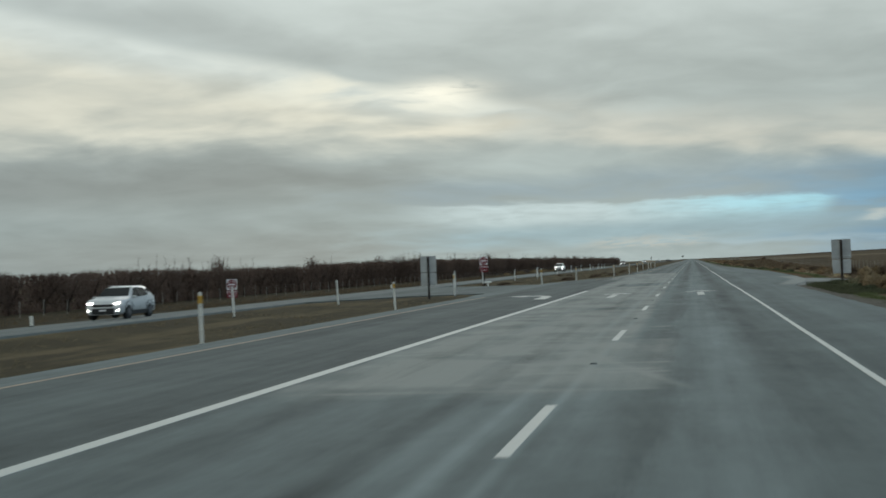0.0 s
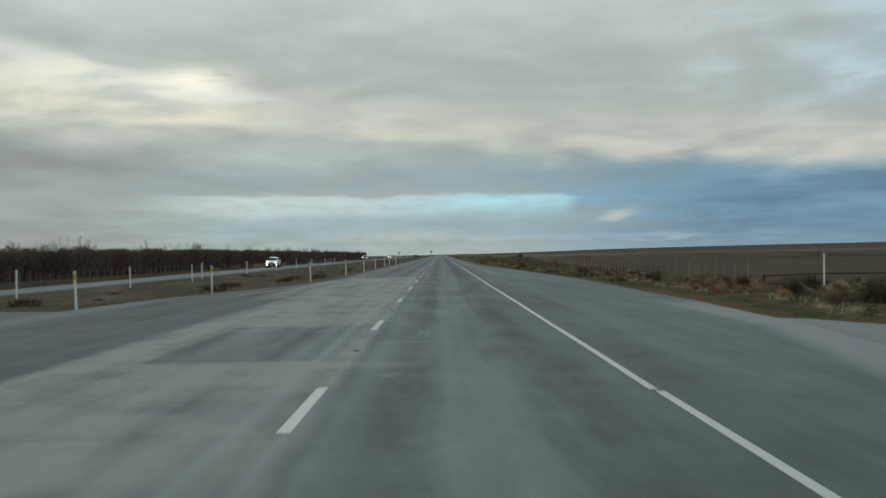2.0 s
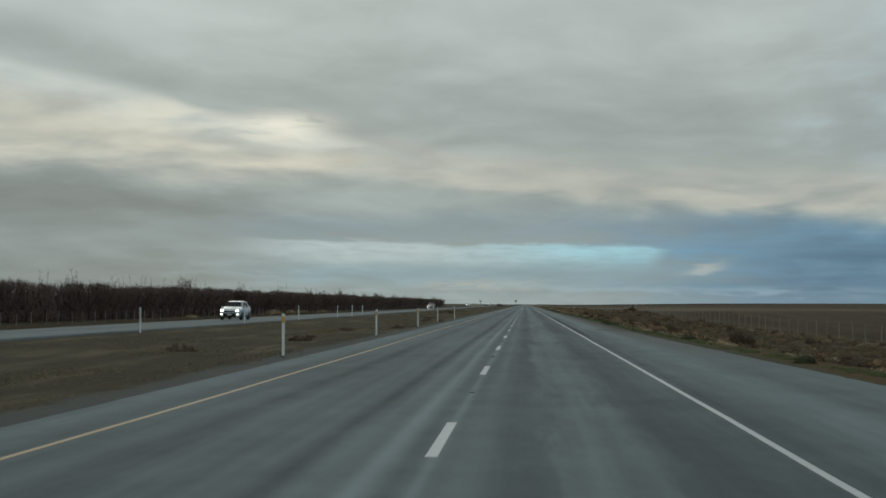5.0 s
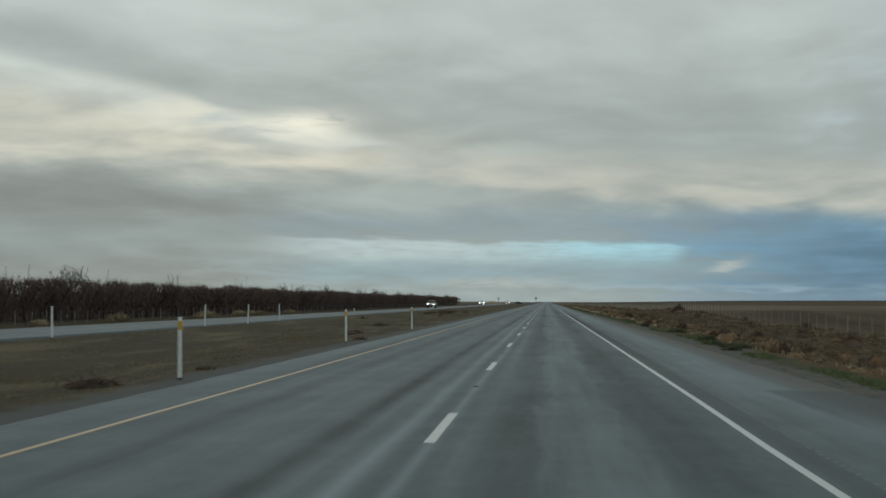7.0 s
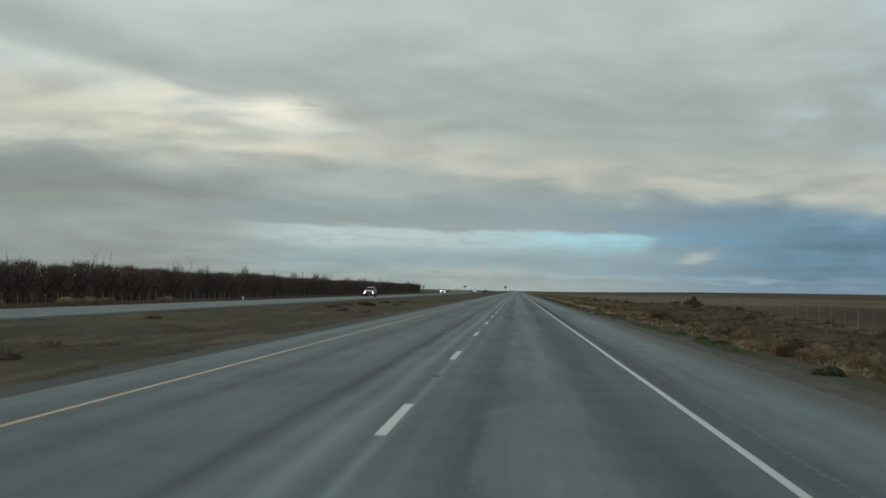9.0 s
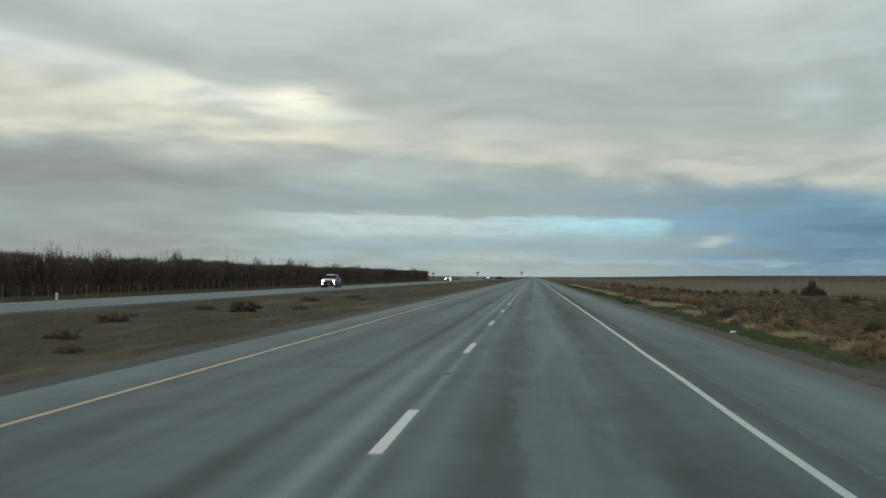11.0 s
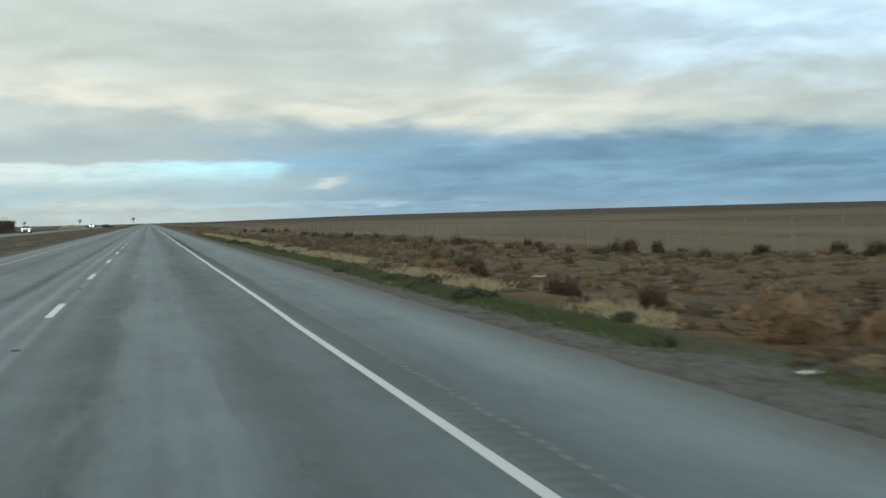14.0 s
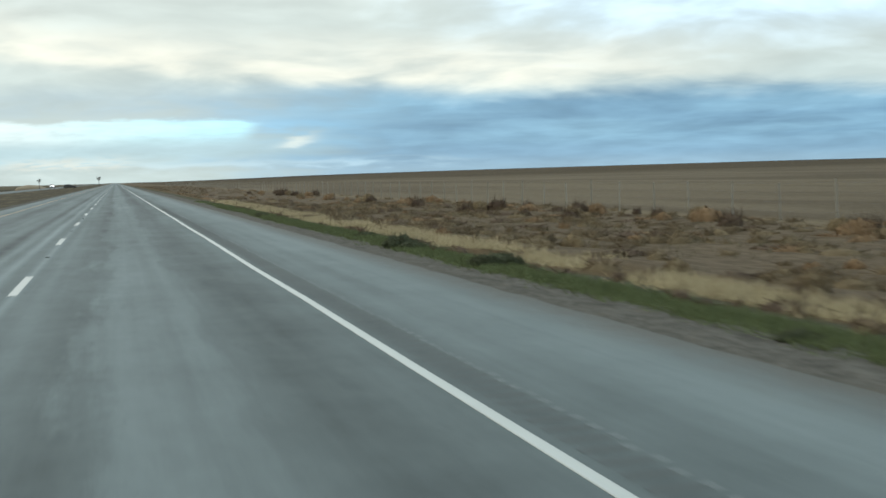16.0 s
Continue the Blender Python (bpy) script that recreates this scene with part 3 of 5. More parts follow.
for x in (6.3, 7.2, 8.2, 9.2, 10.5, 12, 14, 17, 20, 24, 32, 45, 70):
    z = land(x, 64) + 0.028
    lo, hi = 58.9 - 2.4 * (1 - smooth(6.3, 8.8, x)), 69.0 + 8.0 * (1 - smooth(7.8, 13.0, x))
    rows_v.append([bm.verts.new((x, lo + (hi - lo) * u, z - (0.05 if u in (0, 1.0) else 0.0))) for u in (0, 0.04, 0.35, 0.67, 0.96, 1.0)])
for a, c in zip(rows_v, rows_v[1:]):
    for u in range(5):
        bm.faces.new((a[u], c[u], c[u + 1], a[u + 1]))
low = bmesh.ops.extrude_face_region(bm, geom=bm.faces[:])
bmesh.ops.translate(bm, vec=(0, 0, -0.1), verts=[v for v in low["geom"] if isinstance(v, bmesh.types.BMVert)])
bmesh.ops.recalc_face_normals(bm, faces=bm.faces[:])
tagged(new("side_road", mesh_of("side_road", bm, M_MOUTH)), "grey asphalt side road meeting the highway", "road", kind="structure")


# ---- paint on the road ----
def ribbon(name, pts, w, mat, parent=road, z=0.005):
    """A painted line along pts."""
    v, f = [], []
    for i, (x, y) in enumerate(pts):
        v += [(x - w / 2, y, z), (x + w / 2, y, z), (x - w / 2 - 0.004, y, 0.0005), (x + w / 2 + 0.004, y, 0.0005)]
        if i:
            a, c = 4 * (i - 1), 4 * i
            f += [(a, a + 1, c + 1, c), (a + 2, a, c, c + 2), (a + 1, a + 3, c + 3, c + 1)]
    f += [(0, 2, 3, 1), (4 * len(pts) - 4, 4 * len(pts) - 3, 4 * len(pts) - 1, 4 * len(pts) - 2)]
    me = bpy.data.meshes.new(name)
    me.from_pydata(v, [], f)
    me.materials.append(mat)
    ob = new(name, me)
    ob.parent = parent
    return ob


wob = random.Random(2)


def wander(x, a, b, n):
    return [(x + wob.uniform(-0.015, 0.015), a + (b - a) * i / n) for i in range(n + 1)]


tagged(ribbon("edge_line", wander(3.67, -60, 61.2, 20), 0.092, M_WHITE), "white painted edge line")
tagged(ribbon("edge_line", wander(3.63, 61.4, 600, 90) + [(3.63, 1500), (3.63, 4000)], 0.088, M_WHITE), "white painted edge line")
tagged(ribbon("turn_lane_line", wander(-4.02, -60, 58, 20), 0.2, M_WHITE), "broad white line of the turning lane")
tagged(ribbon("median_line", wander(-8.55, -60, 52, 20), 0.1, M_FADED), "faded yellow median line")
tagged(ribbon("median_line", [(-6.75, 98.5), (-6.4, 102), (-5.75, 108), (-5.2, 114), (-4.75, 122), (-4.3, 132), (-4.03, 144)] + wander(-3.97, 150, 600, 80) + [(-3.97, 1500), (-3.97, 4000)], 0.078, M_YELLOW), "faded yellow median line")
dash0 = ribbon("lane_dash", [(0, 0), (0, 1.8), (0, 3.66)], 0.12, M_WHITE)
dash0.location = (0, -14.63, 0)
for k in list(range(0, 90)):
    d = dash0.copy()
    scene.collection.objects.link(d)
    d.location = (wob.uniform(-0.02, 0.02), 14.63 * k, 0)
    d.parent = road


def outline_mark(name, pts, at, label):
    bm = bmesh.new()
    f = bm.faces.new([bm.verts.new((x, y, 0.005)) for x, y in pts])
    bmesh.ops.recalc_face_normals(bm, faces=[f])
    if f.normal.z < 0:
        f.normal_flip()
    bmesh.ops.triangulate(bm, faces=bm.faces[:])
    ob = new(name, mesh_of(name, bm, M_WHITE))
    ob.parent, ob.location = road, (*at, 0)
    return tagged(ob, label)


ahead = [(-0.15, 0), (0.15, 0), (0.15, 5.0), (-0.15, 5.0)]
head = [(-0.78, 5.0), (-0.05, 7.3), (0.05, 7.3), (0.78, 5.0), (0.4, 5.35), (0.0, 6.5), (-0.4, 5.35)]
for ax in (1.85, -1.95):
    outline_mark("arrow_shaft", ahead, (ax, 43.9), "white painted arrow shaft")
    outline_mark("arrow_head", head, (ax, 43.9), "white painted arrow head")
outline_mark("turn_arrow", [(-0.27, 0), (0.27, 0), (0.2, 3.6), (-0.15, 5.2), (-0.8, 6.2), (-1.25, 6.35), (-1.25, 7.2), (-2.2, 6.0), (-1.25, 4.7), (-1.25, 5.55), (-0.75, 5.3), (-0.4, 4.4), (-0.27, 3.2)], (-5.07, 45.0), "white painted left-turn arrow")
bm = bmesh.new()
add_box(bm, -0.05, 0.05, -0.05, 0.05, 0.0, 0.018, bevel=0.012)
mk = part("lane_marker", bm, M_CHIP, road, "small grey raised lane marker")
mk.location = (0, -5.5, 0)
for k in range(0, 60):
    d = mk.copy()
    scene.collection.objects.link(d)
    d.location = (0.02, 14.63 * k + 9.15, 0)
    d.parent = road
# milled rumble strip
gv, gf = [], []
for k in range(1150):
    y = 195 + 0.3 * k
    n = len(gv)
    gv += [(3.76, y, 0.002), (4.04, y, 0.002), (4.04, y + 0.07, 0.0025), (3.76, y + 0.07, 0.0025), (3.76, y + 0.14, 0.002), (4.04, y + 0.14, 0.002)]
    gf += [(n, n + 1, n + 2, n + 3), (n + 3, n + 2, n + 5, n + 4)]
    e = 4.05 + wob.uniform(-0.02, 0.02)
    gv += [(e, y + 0.02, 0.003), (e + 0.06, y + 0.03, 0.003), (e + 0.05, y + 0.1, 0.003), (e - 0.01, y + 0.11, 0.003)]
    gf.append((n + 6, n + 7, n + 8, n + 9))
rme = bpy.data.meshes.new("rumble_strip")
rme.from_pydata(gv, [], gf)
rme.materials.append(M_GROOVE)
rme.materials.append(M_CHIP)
rme.polygons.foreach_set("material_index", [0, 0, 1] * 1150)
tagged(new("rumble_strip", rme), "dark milled rumble strip along the shoulder", "rumble strip", kind="stuff")


# ---- delineator posts ----
def delineator(amber):
    ob = thing("delineator_post", label="white flexible delineator post with amber band beside the road" if amber else "plain white delineator post beside the far road",
               category="post", group="delineators along the near edge" if amber else "delineators along the far edge")
    bm = add_box(bmesh.new(), -0.039, 0.039, -0.014, 0.014, 0.03, 1.24, bevel=0.008)
    for v in bm.verts:
        v.co.y += 0.012 * (1 - (v.co.x / 0.039) ** 2)
    part("post", bm, M_POST, ob)
    part("base", add_box(bmesh.new(), -0.05, 0.05, -0.04, 0.04, -0.08, 0.025, bevel=0.012), M_RUBBER, ob, "black base")
    if amber:
        part("reflector", add_box(bmesh.new(), -0.044, 0.044, -0.02, 0.032, 0.98, 1.16, bevel=0.006), M_AMBER, ob, "amber reflective band")
    else:
        part("cap", add_box(bmesh.new(), -0.048, 0.048, -0.017, 0.029, 1.2, 1.25, bevel=0.006), M_POST, ob)
    return ob


lean = random.Random(9)
NEAR = [(-9.65, 17.8), (-10.5, 41.0), (-11.2, 58.2), (-9.7, 86.4), (-8.6, 103.2), (-6.6, 125.6), (-6.05, 147.2), (-6.0, 170.0), (-6.1, 193.8), (-6.0, 216.0), (-6.29, 239.0), (-6.14, 261.3)]
FARP = [(-16.7, 38.9), (-15.9, 51.5), (-16.2, 85.4), (-16.9, 102.6), (-16.6, 121.5), (-16.3, 138.4), (-17.3, 147.3), (-17.3, 170.5), (-17.4, 193.6), (-18.0, 219.0), (-18.0, 239.6), (-18.1, 262.3), (-18.0, 272.4), (-18.2, 283.2)]
for spots, amber in ((NEAR, True), (FARP, False)):
    first = None
    for x, y in spots:
        z = 0.0 if (not amber and 58 < y < 86) else land(x, y)
        m = pose(x, y, z, lean.uniform(-1.5, 1.5), lean.uniform(-2, 2), lean.uniform(-12, 12))
        if first is None:
            first = delineator(amber)
            first.matrix_basis = m
        else:
            copy_thing(first, m)


# ---- signs ----
def letters(text, size, mat, parent, at):
    """Raised lettering facing -y, each letter a part, centred at the place given."""
    made, x = [], 0.0
    for ch in text:
        if ch == " ":
            x += size * 0.25
            continue
        cu = bpy.data.curves.new("letter", "FONT")
        cu.body, cu.size, cu.extrude, cu.align_y = ch, size, 0.002, "CENTER"
        tmp = bpy.data.objects.new("letter", cu)
        me = bpy.data.meshes.new_from_object(tmp)
        bpy.data.objects.remove(tmp)
        me.materials.clear()
        me.materials.append(mat)
        us = [v.co.x for v in me.vertices]
        made.append((me, x - min(us)))
        x += max(us) - min(us) + size * 0.08
    for me, u in made:
        ob = new("letter", me)
        ob.parent = parent
        ob.matrix_basis = pose(at[0] - x / 2 + u, at[1], at[2], 90, 0, 0)


def plate(w, h, r, thick, z, cut=0.0):
    """An upright board with rounded corners facing -y, its middle at height z."""
    bm = bmesh.new()
    pts = []
    for cx, cz, a0 in ((w / 2 - r, h / 2 - r, 0), (-w / 2 + r, h / 2 - r, 90), (-w / 2 + r, -h / 2 + r, 180), (w / 2 - r, -h / 2 + r, 270)):
        for k in range(5):
            a = radians(a0 + 22.5 * k)
            px, pz = cx + r * math.cos(a), cz + r * math.sin(a)
            pts.append((px * (1 - cut if pz < 0 else 1), pz))
    f = bm.faces.new([bm.verts.new((px, -thick / 2, z + pz)) for px, pz in pts])
    r_ = bmesh.ops.extrude_face_region(bm, geom=[f])
    bmesh.ops.translate(bm, vec=(0, thick, 0), verts=[v for v in r_["geom"] if isinstance(v, bmesh.types.BMVert)])
    bmesh.ops.recalc_face_normals(bm, faces=bm.faces[:])
    return bm


def disc(r, y0, y1, z):
    bm = bmesh.new()
    bmesh.ops.create_cone(bm, cap_ends=True, segments=40, radius1=r, radius2=r, depth=abs(y1 - y0),
                          matrix=Matrix.Translation((0, (y0 + y1) / 2, z)) @ Matrix.Rotation(radians(90), 4, "X"))
    return bm


def no_entry_sign(at, turn, scale, post_mat, foot, label, top=2.2):
    ob = thing("no_entry_sign", at, turn, label, "road sign")
    w = 0.68 * scale
    part("post", add_box(bmesh.new(), -0.045, 0.045, -0.02, 0.06, -0.4, top - 0.05, bevel=0.008), post_mat, ob)
    board = part("board", plate(w, w, 0.04, 0.006, top - w / 2), M_SIGNW, ob, "white square board")
    board.location.y = -0.03
    part("disc", disc(w * 0.475, -0.034, -0.038, top - w / 2), M_RED, ob, "red disc")
    part("bar", add_box(bmesh.new(), -w * 0.36, w * 0.36, -0.043, -0.039, top - w / 2 - 0.045, top - w / 2 + 0.045), M_SIGNW, ob, "white bar")
    letters("DO NOT", 0.15 * scale, M_SIGNW, ob, (0, -0.041, top - w / 2 + 0.15 * scale))
    letters("ENTER", 0.15 * scale, M_SIGNW, ob, (0, -0.041, top - w / 2 - 0.16 * scale))
    if foot:
        zz = top - w - 0.03 - 0.27
        lower = part("lower_board", plate(w, 0.52, 0.04, 0.006, zz), M_RED, ob, "red lower board")
        lower.location.y = -0.03
        letters("WRONG", 0.2, M_SIGNW, ob, (0, -0.036, zz + 0.12))
        letters("WAY", 0.2, M_SIGNW, ob, (0, -0.036, zz - 0.12))
    for k, zz in enumerate((top - 0.12, top - w + 0.12)):
        part("bolt", disc(0.014, -0.044, -0.05, zz), M_ALU, ob)
    return ob


no_entry_sign((-14.5, 88.6, land(-14.5, 88.6)), 6, 0.94, M_STEEL, True, "red and white no-entry sign and wrong-way board on a dark post", 2.34)
no_entry_sign((-29.5, 73.0, land(-29.5, 73)), 18, 1.05, M_POST, True, "red and white no-entry sign beside the far road", 1.8)


def sign_back(at, turn, w, boards, label):
    """A sign seen from behind: bare boards, a dark post in front and two cross straps. boards: (low, high, cut)."""
    ob = thing("road_sign", at, turn, label, "road sign")
    hi = max(b[1] for b in boards)
    part("post", add_box(bmesh.new(), -0.055, 0.055, -0.12, -0.02, -0.5, hi - 0.03, bevel=0.01), M_STEEL, ob, "dark square post")
    for lo, up, cut in boards:
        part("board", plate(w, up - lo, 0.05, 0.004, (lo + up) / 2, cut), M_ALU, ob, "bare aluminium back")
        for z in (lo + 0.12, up - 0.12):
            part("strap", add_box(bmesh.new(), -w * 0.46, w * 0.46, -0.018, -0.004, z - 0.02, z + 0.02, bevel=0.004), M_ALU, ob, "aluminium strap")
            part("bolt", disc(0.016, -0.13, -0.12, z), M_ALU, ob)
    return ob


sign_back((-12.0, 55.2, land(-12.0, 55.2)), 3, 0.83, [(0.7, 1.36, 0.0), (1.39, 2.24, 0.0)], "back of a two-board aluminium road sign on a dark post")
sign_back((8.68, 54.6, land(8.68, 54.6)), -5, 0.9, [(0.6, 1.28, 0.06), (1.32, 2.26, 0.0)], "back of a large two-board aluminium road sign among weeds")
mark = thing("marker_stub", (-14.0, 87.2, land(-14, 87.2)), 8, "low white marker board on a stub post", "marker")
part("stub", add_box(bmesh.new(), -0.05, 0.05, -0.03, 0.03, -0.2, 0.3, bevel=0.01), M_POST, mark)
part("board", add_box(bmesh.new(), -0.28, 0.28, -0.05, -0.02, 0.3, 0.42, bevel=0.01), M_POST, mark)
stub = thing("verge_marker", (-28.9, 390, land(-28.9, 390)), 0, "short white marker paddle beside the far road", "marker", "paddles along the far road")
part("paddle", add_box(bmesh.new(), -0.09, 0.09, -0.02, 0.02, -0.1, 0.5, bevel=0.02), M_POST, stub)
part("base", add_box(bmesh.new(), -0.12, 0.12, -0.1, 0.1, -0.1, 0.05, bevel=0.02), M_RUBBER, stub)
for py in (45.0, 118.0):
    copy_thing(stub, pose(-29.0, py, land(-29.0, py)))


# ---- fences ----
def wire_fence(name, x, y0, y1, gap, label, height, rnd, mat, zfun):
    ob = thing(name, (0, 0, 0), 0, label, "fence")
    bm = add_rod(bmesh.new(), (0, 0, -0.5), (0, 0, height), 0.032, 0.026, 7)
    first = part("post", bm, mat, ob)
    tops = []
    n = int((y1 - y0) / gap)
    for k in range(n + 1):
        y = y0 + k * gap + rnd.uniform(-0.15, 0.15)
        xx = x + rnd.uniform(-0.06, 0.06)
        o = first if k == 0 else first.copy()
        if k:
            scene.collection.objects.link(o)
        o.parent = ob
        o.matrix_basis = pose(xx, y, zfun(xx, y), rnd.uniform(-2.5, 2.5), rnd.uniform(-2.5, 2.5), rnd.uniform(0, 90)) @ Matrix.Diagonal((1, 1, rnd.uniform(0.94, 1.06), 1))
        tops.append((xx, y, zfun(xx, y)))
    for h in (0.3, 0.62, 0.92, 1.22):
        v, f = [], []
        for i, (px, py, pz) in enumerate(tops):
            v += [(px - 0.05, py, pz + h * height / 1.3), (px - 0.048, py, pz + h * height / 1.3 + 0.004), (px - 0.052, py, pz + h * height / 1.3 + 0.004)]
            if i:
                a, c = 3 * (i - 1), 3 * i
                f += [(a, a + 1, c + 1, c), (a + 1, a + 2, c + 2, c + 1), (a + 2, a, c, c + 2)]
        me = bpy.data.meshes.new("wire")
        me.from_pydata(v, [], f)
        me.materials.append(M_WIRE)
        o = new("wire", me)
        o.parent = ob
    return ob


frnd = random.Random(21)
wire_fence("wire_fence", 25.0, 146, 1100, 3.8, "weathered wire fence with pale wooden posts beside the field", 1.45, frnd, M_WOOD, land)
wire_fence("wire_fence", -48.0, 40, 960, 3.75, "weathered wire fence with wooden posts before the orchard", 1.25, frnd, M_WOOD, land)


def pipe_gate():
    ob = thing("pipe_gate", (0, 0, 0), 0, "low rusty pipe rail gate beside the side road", "gate")
    pts = [(21.2, 126), (24.2, 123.4), (28, 120), (32, 116.5), (37, 112)]
    for i, (x, y) in enumerate(pts):
        part("post", add_rod(bmesh.new(), (x, y, land(x, y) - 0.4), (x, y, land(x, y) + 0.86), 0.07, 0.07, 10), M_PIPE, ob)
        if i:
            p = pts[i - 1]
            for h in (0.8, 0.3):
                part("rail", add_rod(bmesh.new(), (p[0], p[1], land(*p) + h), (x, y, land(x, y) + h), 0.055, 0.055, 10), M_PIPE, ob)
    return ob


pipe_gate()
vent = thing("marker_pole", (24.0, 123.0, land(24.0, 123.0)), 0, "leaning white marker pole among dry brush", "pole")
part("pole", add_rod(bmesh.new(), (0, 0, -0.5), (0.02, 0, 1.95), 0.06, 0.055, 12), M_POST, vent)
part("cap", add_rod(bmesh.new(), (0.02, 0, 1.95), (0.02, 0, 2.02), 0.07, 0.05, 12), M_POST, vent)
part("foot", add_box(bmesh.new(), -0.14, 0.14, -0.14, 0.14, -0.3, 0.06, bevel=0.03), M_RUBBER, vent)


# ---- orchard ----
def orchard_tree(seed, twigs, shoots):
    rnd = random.Random(seed)
    crown = Soup()
    ob = thing("orchard_tree", label="bare dark brown orchard tree in a dense row", category="tree", group="orchard front row")
    fork = Vector((rnd.uniform(-0.05, 0.05), rnd.uniform(-0.05, 0.05), rnd.uniform(0.85, 1.05)))
    bm = add_rod(bmesh.new(), (0, 0, -0.25), fork, 0.11, 0.085, 8)
    limbs = []
    for k in range(6):
        a = k * 1.05 + rnd.uniform(-0.3, 0.3)
        q = fork + Vector((math.cos(a) * rnd.uniform(0.5, 0.9), math.sin(a) * rnd.uniform(0.5, 1.0), rnd.uniform(0.8, 1.3)))
        r = q + Vector((math.cos(a) * rnd.uniform(0.2, 0.8), math.sin(a) * rnd.uniform(0.3, 1.0), rnd.uniform(0.7, 1.3)))
        add_rod(bm, fork - Vector((0, 0, 0.06)), q, 0.06, 0.04, 6)
        add_rod(bm, q, r, 0.04, 0.018, 5)
        limbs += [(fork, q), (q, r), (q, r)]
    part("trunk", bm, M_BARK, ob)
    for k in range(twigs):
        a, b = rnd.choice(limbs)
        p = a.lerp(b, rnd.uniform(0.05, 1.0))
        way = Vector((rnd.gauss(0, 0.35), rnd.gauss(0, 0.45), rnd.uniform(0.0, 1.2))).normalized()
        ln = rnd.uniform(0.4, 1.15)
        q = p + way * ln * 0.55
        r = q + (way + Vector((rnd.gauss(0, 0.3), rnd.gauss(0, 0.3), rnd.uniform(0.0, 0.5)))).normalized() * ln * 0.6
        if r.z > 4.15:
            r.z = 4.15 - rnd.uniform(0, 0.25)
            q.z = min(q.z, 3.95)
        crown.twig(p, q, r, rnd.uniform(0.012, 0.024))
    # upright shoots that close the row from knee height to the clipped top
    for k in range(560):
        p = Vector((rnd.gauss(0, 0.6), rnd.uniform(-2.35, 2.35), 0.35 + 3.2 * rnd.random() ** 0.8))
        r = p + Vector((rnd.gauss(0, 0.16), rnd.gauss(0, 0.2), rnd.uniform(0.4, 1.2)))
        r.z = min(r.z, 4.0 + rnd.gauss(0, 0.14))
        crown.blade(p, r, rnd.uniform(0.022, 0.045))
        if k % 4 == 0:
            crown.leaf(p, rnd.uniform(0.1, 0.2), rnd)
    # leggy shoots that the clipping missed
    for k in range(shoots):
        p = Vector((rnd.gauss(0, 0.5), rnd.gauss(0, 1.1), 3.5))
        r = p + Vector((rnd.gauss(0, 0.3), rnd.gauss(0, 0.4), rnd.uniform(0.7, 1.75)))
        crown.twig(p, p.lerp(r, 0.5) + Vector((rnd.gauss(0, 0.08), rnd.gauss(0, 0.08), 0)), r, 0.026)
        for _ in range(5):
            c = p.lerp(r, rnd.uniform(0.35, 1.0))
            crown.blade(c, c + Vector((rnd.gauss(0, 0.22), rnd.gauss(0, 0.22), rnd.uniform(0.1, 0.4))), 0.017)
            crown.leaf(c, 0.055, rnd)
    o = new("crown", crown.mesh("crown", M_ORCH))
    o.parent = ob
    return ob


trnd = random.Random(33)
kinds = [orchard_tree(100 + i, 90, (0, 3, 0, 5, 0, 24, 36)[i]) for i in range(7)]
row_y = [44 + 4.6 * i for i in range(198)]
for i, y in enumerate(row_y):
    x = -53 + trnd.uniform(-0.35, 0.35)
    y += trnd.uniform(-0.4, 0.4)
    s = trnd.uniform(1.08, 1.24) * (0.76 + 0.24 * smooth(100, 270, y))
    m = pose(x, y, land(x, y), 0, 0, trnd.choice((0, 180)) + trnd.uniform(-25, 25))
    if i < len(kinds):
        kinds[i].matrix_basis = m
        kinds[i].scale = (s, s, s)
    else:
        o = copy_thing(trnd.choices(kinds, (4, 3, 4, 2, 4, 1, 0.8))[0], m)
        o.scale = (s, s, s * trnd.uniform(0.95, 1.04))
deep = Soup()
for x0 in (-58.5, -64, -69.5, -76):
    for i in range(205):
        y = 40 + 4.6 * i + trnd.uniform(-0.6, 0.6)
        base = Vector((x0 + trnd.uniform(-0.4, 0.4), y, land(x0, y)))
        deep.twig(base, base + Vector((0, 0, 0.5)), base + Vector((0, 0, 1.6)), 0.1)
        for k in range(60 if x0 > -60 else 36):
            p = base + Vector((trnd.gauss(0, 0.5), trnd.gauss(0, 1.0), trnd.uniform(0.3, 2.9)))
            r = p + Vector((trnd.gauss(0, 0.3), trnd.gauss(0, 0.5), trnd.uniform(0.5, 1.6)))
            r.z = min(r.z, base.z + 4.6 * (0.76 + 0.24 * smooth(100, 270, y)) + trnd.gauss(0, 0.12))
            deep.blade(p, r, trnd.uniform(0.06, 0.11))
            deep.leaf(p.lerp(r, 0.6), 0.16, trnd)
for i in range(205):
    y = 40 + 4.6 * i
    for k in range(60):
        p = Vector((trnd.uniform(-57.5, -54.0), y + trnd.uniform(-2.3, 2.3), 0))
        p.z = land(p.x, p.y) - 0.05
        r = p + Vector((trnd.gauss(0, 0.2), trnd.gauss(0, 0.3), trnd.uniform(0.6, 1.9)))
        deep.blade(p, r, trnd.uniform(0.06, 0.12))
        deep.leaf(r, 0.16, trnd)
tagged(new("orchard_rows", deep.mesh("orchard_rows", M_ORCH)), "dense dark rows of bare orchard trees", "orchard", kind="stuff")


